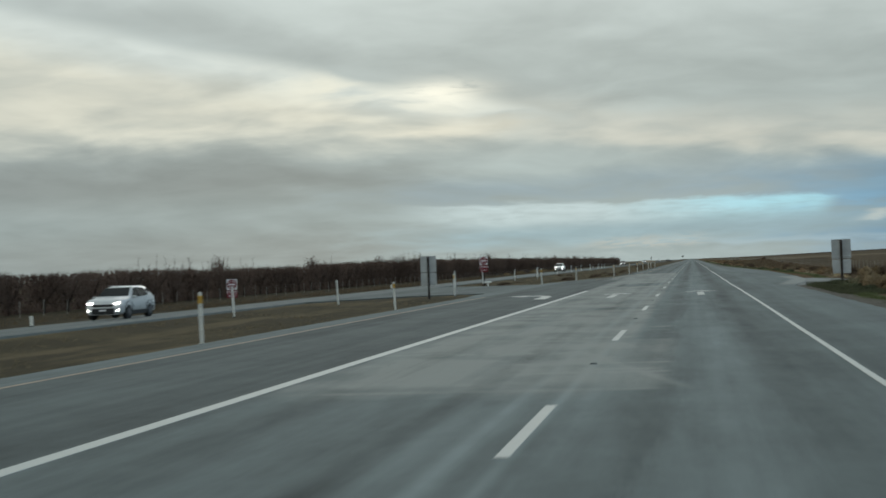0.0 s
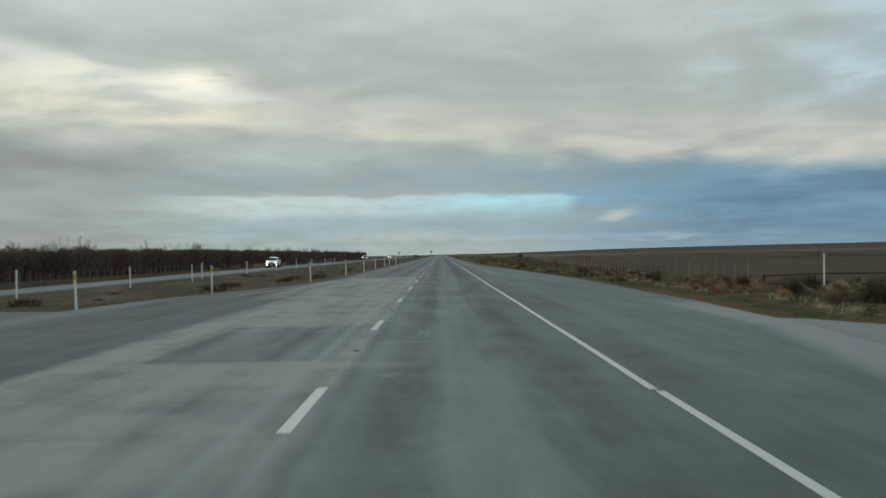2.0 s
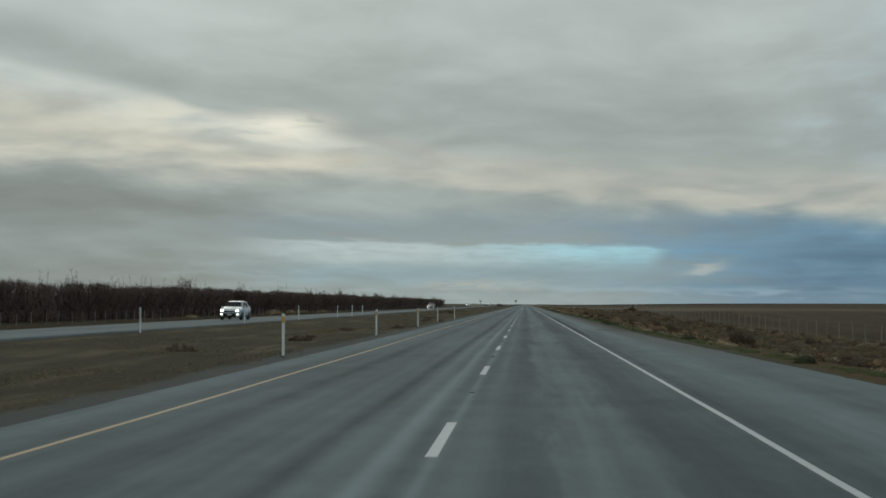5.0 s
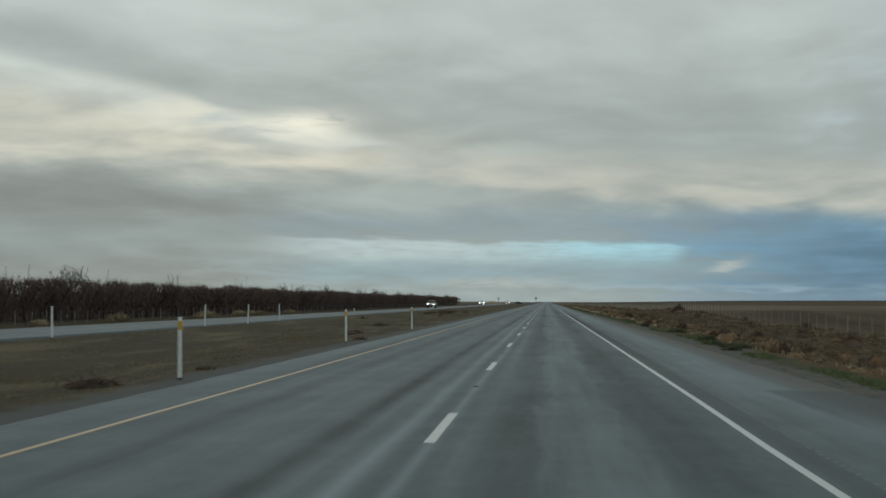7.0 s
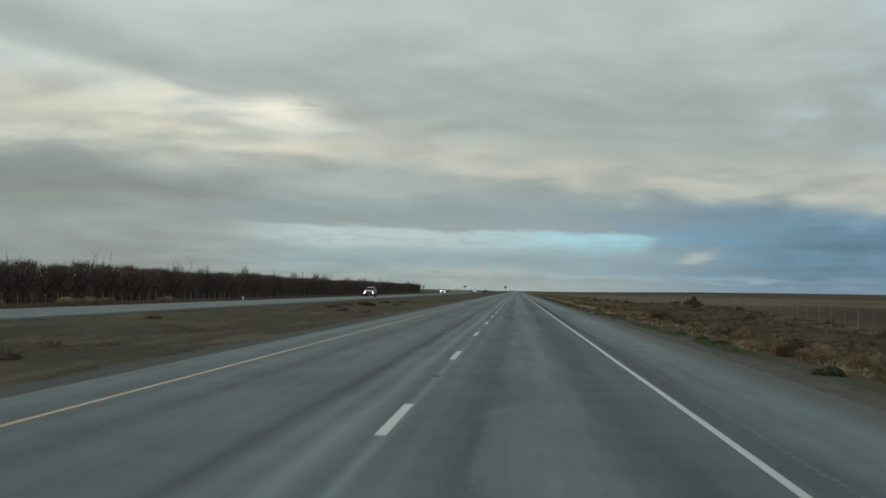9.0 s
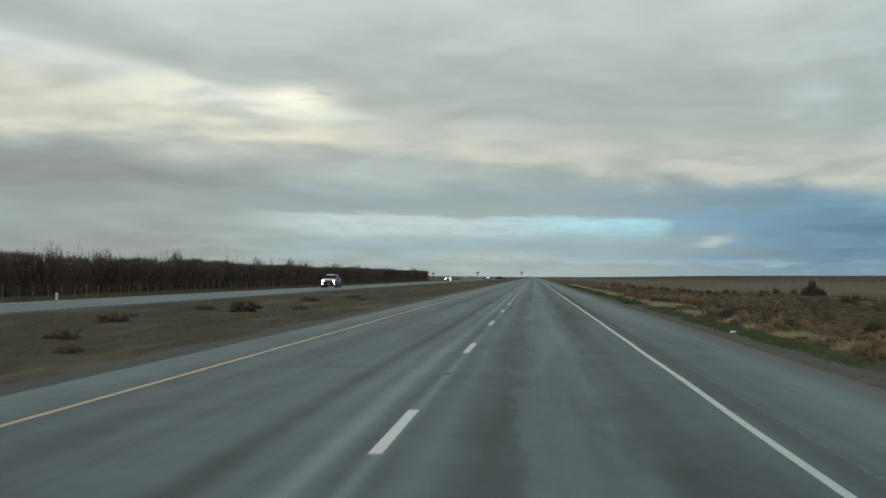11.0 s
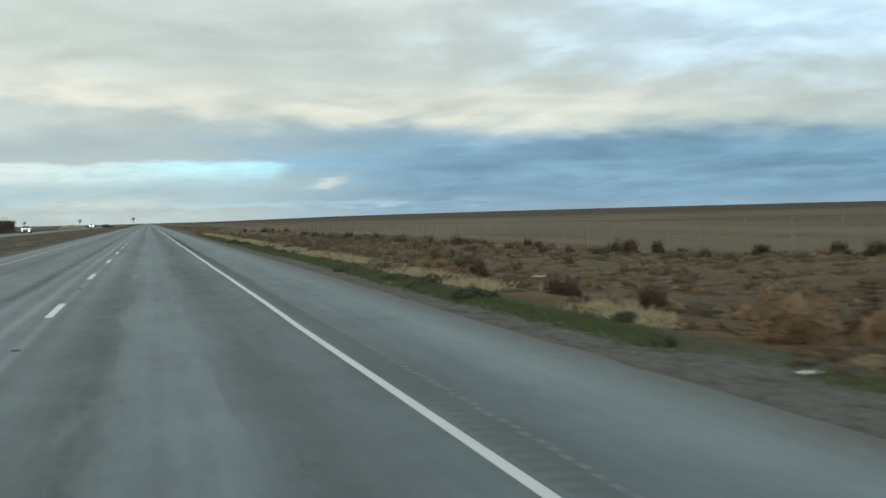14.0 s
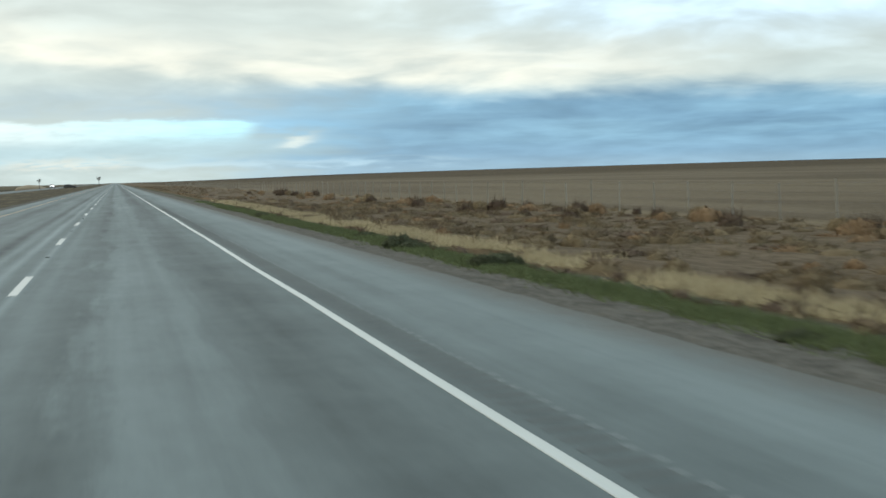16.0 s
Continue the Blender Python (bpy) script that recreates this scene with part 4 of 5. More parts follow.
# ---- brush, weeds and straw ----
def bush_soup(rnd, w, h, blades, low=-8.0, spikes=0):
    """A rounded dry bush: overlapping lumpy domes with a fringe of fine twigs all over."""
    s = Soup()
    domes = [(0.0, 0.0, w * 0.8, h)]
    for k in range(rnd.randint(3, 5)):
        a, r = rnd.uniform(0, 6.283), rnd.uniform(0.35, 0.6) * w
        domes.append((math.cos(a) * r, math.sin(a) * r, w * rnd.uniform(0.4, 0.6), h * rnd.uniform(0.55, 0.9)))
    spots = []
    for cx, cy, rw, rh in domes:
        n0, seg, rings = len(s.v), 9, 4
        for i in range(rings + 1):
            e = radians(low + (80 - low) * i / rings)
            for j in range(seg):
                a = 6.2832 * j / seg
                k = 1 + 0.22 * noise.noise(Vector((cx * 9 + math.cos(a) * 1.7, cy * 9 + math.sin(a) * 1.7, e * 2))) + rnd.uniform(-0.07, 0.07)
                s.v.append((cx + math.cos(a) * math.cos(e) * rw * k * 0.8, cy + math.sin(a) * math.cos(e) * rw * k * 0.8, max(-0.05 if low > -20 else -9.0, math.sin(e) * rh * k * 0.82)))
        for i in range(rings):
            for j in range(seg):
                s.f.append((n0 + i * seg + j, n0 + i * seg + (j + 1) % seg, n0 + (i + 1) * seg + (j + 1) % seg, n0 + (i + 1) * seg + j))
    for k in range(blades):
        cx, cy, rw, rh = rnd.choice(domes)
        a, e = rnd.uniform(0, 6.283), math.asin(rnd.random() ** 0.8 if low > -20 else rnd.uniform(-1, 1))
        d = Vector((math.cos(a) * math.cos(e) * rw, math.sin(a) * math.cos(e) * rw, math.sin(e) * rh))
        c = Vector((cx, cy, 0.0))
        p = c + d * rnd.uniform(0.68, 0.84) + Vector((rnd.gauss(0, 0.05), rnd.gauss(0, 0.05), 0)) * w * 2
        s.blade(p, c + d * rnd.uniform(0.86, 1.03) + Vector((rnd.gauss(0, 0.07), rnd.gauss(0, 0.07), rnd.gauss(0, 0.06))) * w * 2, rnd.uniform(0.011, 0.022))
    for k in range(spikes):
        a, u = rnd.uniform(0, 6.283), rnd.random() ** 0.5 * w * 0.7
        p = Vector((math.cos(a) * u, math.sin(a) * u, h * 0.5))
        r = p + Vector((rnd.gauss(0, 0.16), rnd.gauss(0, 0.16), rnd.uniform(0.5, 1.25) * h))
        s.twig(p, p.lerp(r, 0.55) + Vector((rnd.gauss(0, 0.03), rnd.gauss(0, 0.03), 0)), r, 0.013)
    return s


BRUSH = {
    "rust": (M_RUST, "round russet-brown dry bush on the verge", 720),
    "tan": (M_TAN, "tan tumbleweed-like dry bush on the verge", 720),
    "dark": (M_DARK, "dark brown dead bush on the verge", 720),
    "green": (M_GREENB, "low dark green weed clump beside the shoulder", 720),
}
brnd = random.Random(77)
models = {}
for kind, (mat, lab, n) in BRUSH.items():
    for v in range(4):
        ob = thing("bush", label=lab, category="bush", group="verge bushes")
        s = bush_soup(brnd, 0.55, 0.62 if kind != "green" else 0.4, n, spikes=60 if kind == "dark" else 0)
        o = new("foliage", s.mesh("foliage", mat))
        o.parent = ob
        bm = bmesh.new()
        for k in range(5):
            a = brnd.uniform(0, 6.283)
            add_rod(bm, (0, 0, -0.1), (0.2 * math.cos(a), 0.2 * math.sin(a), 0.28), 0.02, 0.01, 5)
        part("stem", bm, M_DARK, ob)
        models.setdefault(kind, []).append([ob, False])


big = {kind: Soup() for kind in BRUSH}
shapes = {}


def far_bush(kind, x, y, s, tall=1.0):
    """A bush of the thicket, joined with the others of its colour."""
    v, f = brnd.choice(shapes[kind])
    m = pose(x, y, land(x, y) - 0.02, 0, 0, brnd.uniform(0, 360)) @ Matrix.Diagonal((s, s * brnd.uniform(0.85, 1.15), s * tall, 1))
    n = len(big[kind].v)
    big[kind].v += [tuple(m @ Vector(p)) for p in v]
    big[kind].f += [tuple(i + n for i in q) for q in f]


for kind in BRUSH:
    shapes[kind] = []
    for v in range(4):
        soup = bush_soup(brnd, 0.55, 0.6, 380, spikes=24 if kind == "dark" else 0)
        shapes[kind].append((soup.v, soup.f))


def put_bush(kind, x, y, s, tall=1.0):
    rec = brnd.choice(models[kind])
    m = pose(x, y, land(x, y) - 0.02, 0, 0, brnd.uniform(0, 360))
    if not rec[1]:
        ob, rec[1] = rec[0], True
        ob.matrix_basis = m
    else:
        ob = copy_thing(rec[0], m)
    ob.scale = (s, s * brnd.uniform(0.85, 1.15), s * tall)


for k in range(150):
    y = brnd.uniform(70, 500)
    x = right_edge(y) + 2.5 + abs(brnd.gauss(0, 3.2))
    if 58 < y < 74:
        continue
    (put_bush if x < right_edge(y) + 4.5 else far_bush)(brnd.choices(("rust", "tan", "dark"), (3, 3, 4) if y < 430 else (3, 5, 0))[0], x, y, brnd.uniform(0.4, 0.95) if y < 340 else brnd.uniform(0.25, 0.65), brnd.uniform(0.75, 1.05))
for k in range(70):
    y = brnd.uniform(100, 520)
    far_bush(brnd.choices(("dark", "rust", "tan"), (6, 1, 2))[0], brnd.uniform(20, 26), y, brnd.uniform(0.4, 1.0), brnd.uniform(0.6, 0.95))
for k in range(36):
    y = brnd.uniform(30, 520)
    if 59 < y < 74:
        continue
    put_bush("green", right_edge(y) + brnd.uniform(1.0, 1.8), y, brnd.uniform(0.4, 1.0), brnd.uniform(0.6, 0.9))
for x, y, s in ((9.0, 53.6, 1.1), (8.2, 53.2, 0.9), (9.9, 54.6, 1.3), (8.0, 51.5, 0.8), (9.4, 52.0, 1.2), (11.0, 53.5, 1.5), (8.2, 48.0, 0.8), (9.0, 50.5, 1.1), (8.9, 46.4, 1.3), (9.6, 45.2, 1.3), (10.3, 47.2, 1.6), (9.2, 44.2, 1.26), (8.6, 54.6, 0.9), (9.8, 53.0, 1.2), (10.6, 52.0, 1.2), (8.0, 45.5, 0.7), (9.3, 47.5, 1.2), (10.2, 49.5, 1.2), (8.4, 43.0, 0.9)):
    put_bush("green" if s < 1.25 else "tan", x, y, s)
for kind, x, y, s in (("tan", 12.7, 93.0, 1.1), ("dark", 13.5, 91.6, 1.3), ("tan", 14.2, 88.8, 1.7), ("tan", 15.0, 89.5, 1.9), ("dark", 15.6, 88.6, 1.6), ("tan", 16.1, 86.8, 1.7), ("tan", 17.2, 87.5, 1.9), ("dark", 16.6, 82.6, 1.9), ("dark", 17.7, 82.0, 2.0), ("tan", 18.5, 86.0, 1.8), ("dark", 19.4, 82.0, 2.0), ("tan", 12.0, 97.0, 1.0), ("rust", 12.9, 106.0, 1.2), ("dark", 12.9, 117.0, 1.2), ("rust", 14.8, 112.0, 1.3), ("tan", 17.0, 104.0, 1.3), ("tan", 19.5, 96.0, 1.6), ("rust", 15.5, 98.0, 1.2), ("dark", 12.5, 147.0, 1.2), ("dark", 17.5, 128.0, 1.3), ("rust", 18.4, 134.0, 1.5), ("dark", 19.0, 122.0, 1.4), ("rust", 16.2, 120.0, 1.3), ("dark", 15.2, 138.0, 1.3), ("rust", 16.8, 145.0, 1.4), ("rust", 14.6, 152.0, 1.3), ("dark", 17.8, 158.0, 1.4), ("rust", 13.6, 128.0, 1.1), ("tan", 15.6, 165.0, 1.3), ("rust", 18.0, 172.0, 1.5), ("dark", 20.0, 112.0, 1.5), ("rust", 18.2, 116.0, 1.4), ("rust", 13.0, 170.0, 1.2), ("rust", 14.0, 182.0, 1.2)):
    put_bush(kind, x, y, s * 0.84, 0.85)
for x, y, s, tall in ((24.3, 420.0, 1.1, 1.0), (24.6, 418.6, 1.3, 0.8), (25.3, 419.6, 1.0, 0.8), (24.4, 425.8, 0.9, 0.8), (24.3, 433.5, 1.0, 0.75), (24.4, 439.5, 0.8, 0.8), (24.4, 441.8, 0.7, 0.9), (24.2, 447.0, 0.8, 0.7), (23.4, 458.5, 1.1, 0.8), (23.9, 456.5, 0.7, 1.1)):
    put_bush("dark", x, y, s, tall)
# belt of brush beside the straw
for x, y, s in ((10.1, 428.5, 1.1), (9.9, 413.0, 0.95), (9.4, 396.6, 0.75), (9.2, 394.2, 0.85), (9.6, 394.8, 0.7), (10.3, 405.5, 0.8)):
    put_bush("dark", x, y, s * 0.85, 0.55)
for x, y, s in ((9.3, 416.8, 1.0), (8.95, 402.4, 0.85), (9.2, 400.4, 0.85), (9.9, 401.3, 0.85), (9.6, 397.6, 0.8), (9.85, 396.1, 0.85), (10.3, 396.4, 0.9), (10.7, 398.4, 1.1), (11.6, 399.0, 1.2), (11.0, 402.5, 1.0), (10.4, 404.0, 0.9), (12.4, 402.5, 1.1), (11.8, 406.0, 1.0), (10.9, 408.5, 0.9), (12.9, 397.5, 1.1), (13.6, 401.0, 1.1), (11.6, 396.2, 0.9), (12.4, 411.0, 0.9), (10.6, 413.5, 0.8)):
    put_bush(brnd.choices(("rust", "tan"), (3, 1))[0], x, y, s * 1.2, 0.95)
for k in range(64):
    y = brnd.uniform(396, 424)
    far_bush(brnd.choices(("rust", "tan", "dark"), (6, 2, 2))[0], brnd.uniform(9.3, 13.5) + 0.04 * abs(y - 402), y, brnd.uniform(0.55, 0.95), brnd.uniform(0.85, 1.05))
for k in range(110):
    y = brnd.uniform(215, 384)
    far_bush(brnd.choices(("rust", "tan", "dark"), (5, 3, 2))[0], right_edge(y) + brnd.uniform(2.2, 8.0), y, brnd.uniform(0.5, 0.95), brnd.uniform(0.8, 1.0))
for x, y in ((6.95, 389.4), (7.3, 399.5), (7.9, 431.0)):
    put_bush("dark", x, y, 0.34, 0.6)
for x, y, s in ((7.25, 387.5, 0.75), (7.2, 388.3, 0.6), (7.6, 405.0, 0.35), (7.3, 430.0, 0.5), (8.2, 420.0, 0.5)):
    put_bush("green", x, y, s, 0.9)
for x, y, s in ((-42.8, 353.5, 3.2), (-41.6, 350.0, 2.8), (-43.4, 357.5, 2.6), (-44.0, 376.0, 2.6), (-43.5, 381.5, 2.8), (-43.4, 387.0, 2.2), (-42.0, 318.0, 3.0), (-43.6, 412.0, 2.4), (-43.0, 300.0, 2.0)):
    put_bush("tan", x, y, s, 0.62)
put_bush("dark", 23.6, 475.5, 0.72, 1.0)
for kind, x, y, s in (("rust", 11.3, 445.2, 0.8), ("rust", 10.8, 446.2, 0.7), ("dark", 11.5, 442.6, 0.9), ("dark", 11.3, 441.2, 0.9), ("dark", 11.1, 440.0, 0.8), ("dark", 10.9, 438.6, 0.7)):
    put_bush(kind, x, y, s, 0.7)
for kind, x, y, s in (("green", 8.15, 52.4, 0.8), ("green", 8.3, 46.4, 1.0)):
    put_bush(kind, x, y, s, 0.9)
put_bush("tan", 15.8, 463.5, 1.6, 0.8)
for x, y, s in ((-13.9, 377.4, 1.9), (-13.6, 395.5, 1.5), (-13.9, 356.5, 1.5), (-9.0, 338.8, 0.7), (-12.7, 372, 1.6), (-10.0, 146, 1.5), (-7.8, 143.6, 1.5), (-9.5, 136, 1.3), (-6.6, 220.1, 0.5), (-6.3, 242.6, 0.62), (-11.4, 125, 1.5), (-10.4, 114.5, 1.6), (-13.7, 93.9, 1.5)):
    put_bush("dark", x, y, s, 0.28)
for k in range(22):
    far_bush("dark", brnd.uniform(-16.5, -7.0), brnd.uniform(92, 430), brnd.uniform(0.5, 1.3), 0.3)

ball = thing("tumbleweed", (24.85, 420.7, land(24.85, 420.7) + 0.82), 0, "dark round tumbleweed caught on the wire fence", "tumbleweed")
o = new("foliage", bush_soup(brnd, 0.58, 0.6, 620, -80.0).mesh("foliage", M_DARK))
o.parent = ball
part("stem", add_rod(bmesh.new(), (0, 0, -0.9), (0, 0, 0.1), 0.03, 0.02, 6), M_DARK, ball)
ball.scale = (0.66, 0.66, 0.95)
more = {"rust": Soup(), "tan": Soup(), "dark": Soup(), "grey": Soup()}
LOW = {"rust": M_RUST, "tan": M_LOW, "dark": M_DARK, "grey": M_TAN}


def small_bush(s, x, y, w, h, n):
    """A low tuft of brush: a lumpy dome under a tangle of short twigs."""
    z = land(x, y) - 0.02
    n0, seg = len(s.v), 7
    for e, k in ((0.0, 0.7), (0.6, 0.62), (1.25, 0.55)):
        for j in range(seg):
            a, q = 6.2832 * j / seg, k * brnd.uniform(0.75, 1.1)
            s.v.append((x + math.cos(a) * math.cos(e) * w * q, y + math.sin(a) * math.cos(e) * w * q, z + math.sin(e) * h * q))
    for i in range(2):
        for j in range(seg):
            s.f.append((n0 + i * seg + j, n0 + i * seg + (j + 1) % seg, n0 + (i + 1) * seg + (j + 1) % seg, n0 + (i + 1) * seg + j))
    s.f.append(tuple(n0 + 2 * seg + j for j in range(seg)))
    for k in range(n):
        a, e = brnd.uniform(0, 6.283), math.asin(brnd.random())
        d = Vector((math.cos(a) * math.cos(e) * w, math.sin(a) * math.cos(e) * w, math.sin(e) * h))
        c = Vector((x, y, z))
        s.blade(c + d * 0.45, c + d * brnd.uniform(0.75, 1.2) + Vector((brnd.gauss(0, 0.07), brnd.gauss(0, 0.07), brnd.gauss(0, 0.04))), brnd.uniform(0.009, 0.018))


for k in range(4400):
    y = brnd.uniform(75, 560) if k < 3900 else brnd.uniform(560, 1000)
    x = right_edge(y) + 2.4 + brnd.uniform(0, 17) ** 1.0
    small_bush(more[brnd.choices(("rust", "tan", "dark", "grey"), (1, 7, 3, 1) if y < 400 else (1.5, 4, 1.5, 6))[0]], x, y, brnd.uniform(0.25, 0.8), brnd.uniform(0.12, 0.36), 40)
for k in range(260):
    y = brnd.uniform(330, 540)
    small_bush(more[brnd.choice(("dark", "dark", "tan"))], right_edge(y) + brnd.uniform(1.4, 3.4), y, brnd.uniform(0.12, 0.32), brnd.uniform(0.1, 0.28), 18)
for k in range(70):
    u = brnd.random()
    x, y = 63 + 20 * u, 286 + brnd.gauss(0, 3.0)
    small_bush(more["dark"], x, y, brnd.uniform(0.6, 1.8), brnd.uniform(0.3, 1.1) * (0.5 + math.sin(3.14 * u) * 0.6), 40)
# shrubs along the foot of the field fence
for k in range(46):
    y = brnd.uniform(478, 640)
    far_bush(brnd.choices(("dark", "rust", "tan"), (4, 4, 2))[0], brnd.uniform(18.5, 23.5), y, brnd.uniform(0.7, 1.25), brnd.uniform(0.7, 0.95))
for kind, s in big.items():
    if s.v:
        tagged(new("thicket", s.mesh("thicket", BRUSH[kind][0])), {"rust": "thicket of round russet dry bushes", "tan": "thicket of tan dry bushes", "dark": "thicket of dark dead bushes", "green": "green weeds"}[kind] + " on the verge", "brush", kind="stuff")
for kind, s in more.items():
    tagged(new("brush", s.mesh("brush", LOW[kind])), {"rust": "low russet dry brush", "tan": "low grey-brown dry brush", "dark": "low dark dead brush", "grey": "low pale tan dry brush"}[kind] + " scattered over the verge", "brush", kind="stuff")


def tufts(name, spots, mat, label, w, hmin, hmax, blades, spread):
    s = Soup()
    for x, y in spots:
        z = land(x, y) - 0.01
        for k in range(blades):
            p = Vector((x + brnd.gauss(0, spread), y + brnd.gauss(0, spread), z))
            s.blade(p, p + Vector((brnd.gauss(0, 0.07), brnd.gauss(0, 0.07), brnd.uniform(hmin, hmax))), w)
    return tagged(new(name, s.mesh(name, mat)), label, "grass", kind="stuff")


def strip_spots(n, lo, hi, y0, y1, gap=-0.32):
    out = []
    for k in range(n):
        y = brnd.uniform(y0, y1)
        if 58.5 < y < 75:
            continue
        mid = noise.noise(Vector((y * 0.05, 3.0, 0.0))) * 0.35
        x = right_edge(y) + mid + brnd.triangular(lo, hi)
        if noise.noise(Vector((x * 0.6, y * 0.22, 7.0))) > gap:
            out.append((x, y))
    return out


tufts("grass", strip_spots(7500, 0.85, 1.7, 25, 560, -0.08) + strip_spots(3000, 0.85, 1.7, 340, 420, -0.15) + strip_spots(8000, 0.85, 1.75, 418, 540, -0.6), M_GRASS, "short green grass strip along the shoulder", 0.012, 0.03, 0.13, 7, 0.09)
tufts("dry_grass", strip_spots(2200, 1.7, 4.6, 75, 560, 0.02) + strip_spots(6800, 2.0, 3.3, 340, 560, 0.07) + strip_spots(2600, 2.0, 3.6, 445, 560, -0.15) + [(brnd.uniform(8.5, 10.6), brnd.triangular(384, 392.5)) for k in range(1200)], M_STRAW, "pale dry grass along the verge", 0.012, 0.05, 0.24, 8, 0.13)
tufts("stubble", strip_spots(5000, 3.0, 19.0, 70, 560), M_STUB, "grey-brown stubble on the verge", 0.014, 0.05, 0.25, 6, 0.15)
tufts("weeds", [(7.3 + 4.8 * brnd.random() ** 1.3, brnd.uniform(40, 56.5)) for k in range(1900)], M_GREENB, "thick dark green weeds beside the side road", 0.014, 0.08, 0.26, 7, 0.12)
tufts("tall_weeds", [(brnd.gauss(9.3, 0.35), brnd.gauss(50.4, 0.6)) for k in range(90)] + [(brnd.gauss(9.2, 0.3), brnd.gauss(46.6, 0.5)) for k in range(50)], M_STUB, "tall grey-brown dry weeds beside the side road", 0.01, 0.2, 0.75, 8, 0.16)
med = []
for k in range(9000):
    x, y = brnd.uniform(-18, -6.2), brnd.uniform(0, 470)
    if 52 < y < 92 or x > left_edge(y) - 0.6:
        continue
    if noise.noise(Vector((x * 0.3, y * 0.12, 2.0))) > 0.0:
        med.append((x, y))
for k in range(5200):
    y = brnd.uniform(95, 470)
    x = -10.6 + 1.6 * noise.noise(Vector((y * 0.02, 0.0, 5.0))) + brnd.gauss(0, 0.55)
    if noise.noise(Vector((x * 0.5, y * 0.09, 9.0))) > 0.12 and x < left_edge(y) - 0.8:
        med += [(x, y)]
tufts("median_grass", med, M_MEDG, "sparse dry grass on the median", 0.01, 0.04, 0.15, 6, 0.26)
tufts("fence_grass", [(brnd.uniform(-47, -30), brnd.uniform(60, 700)) for k in range(3500)], M_LOW, "dry grass before the orchard fence", 0.03, 0.1, 0.4, 5, 0.25)


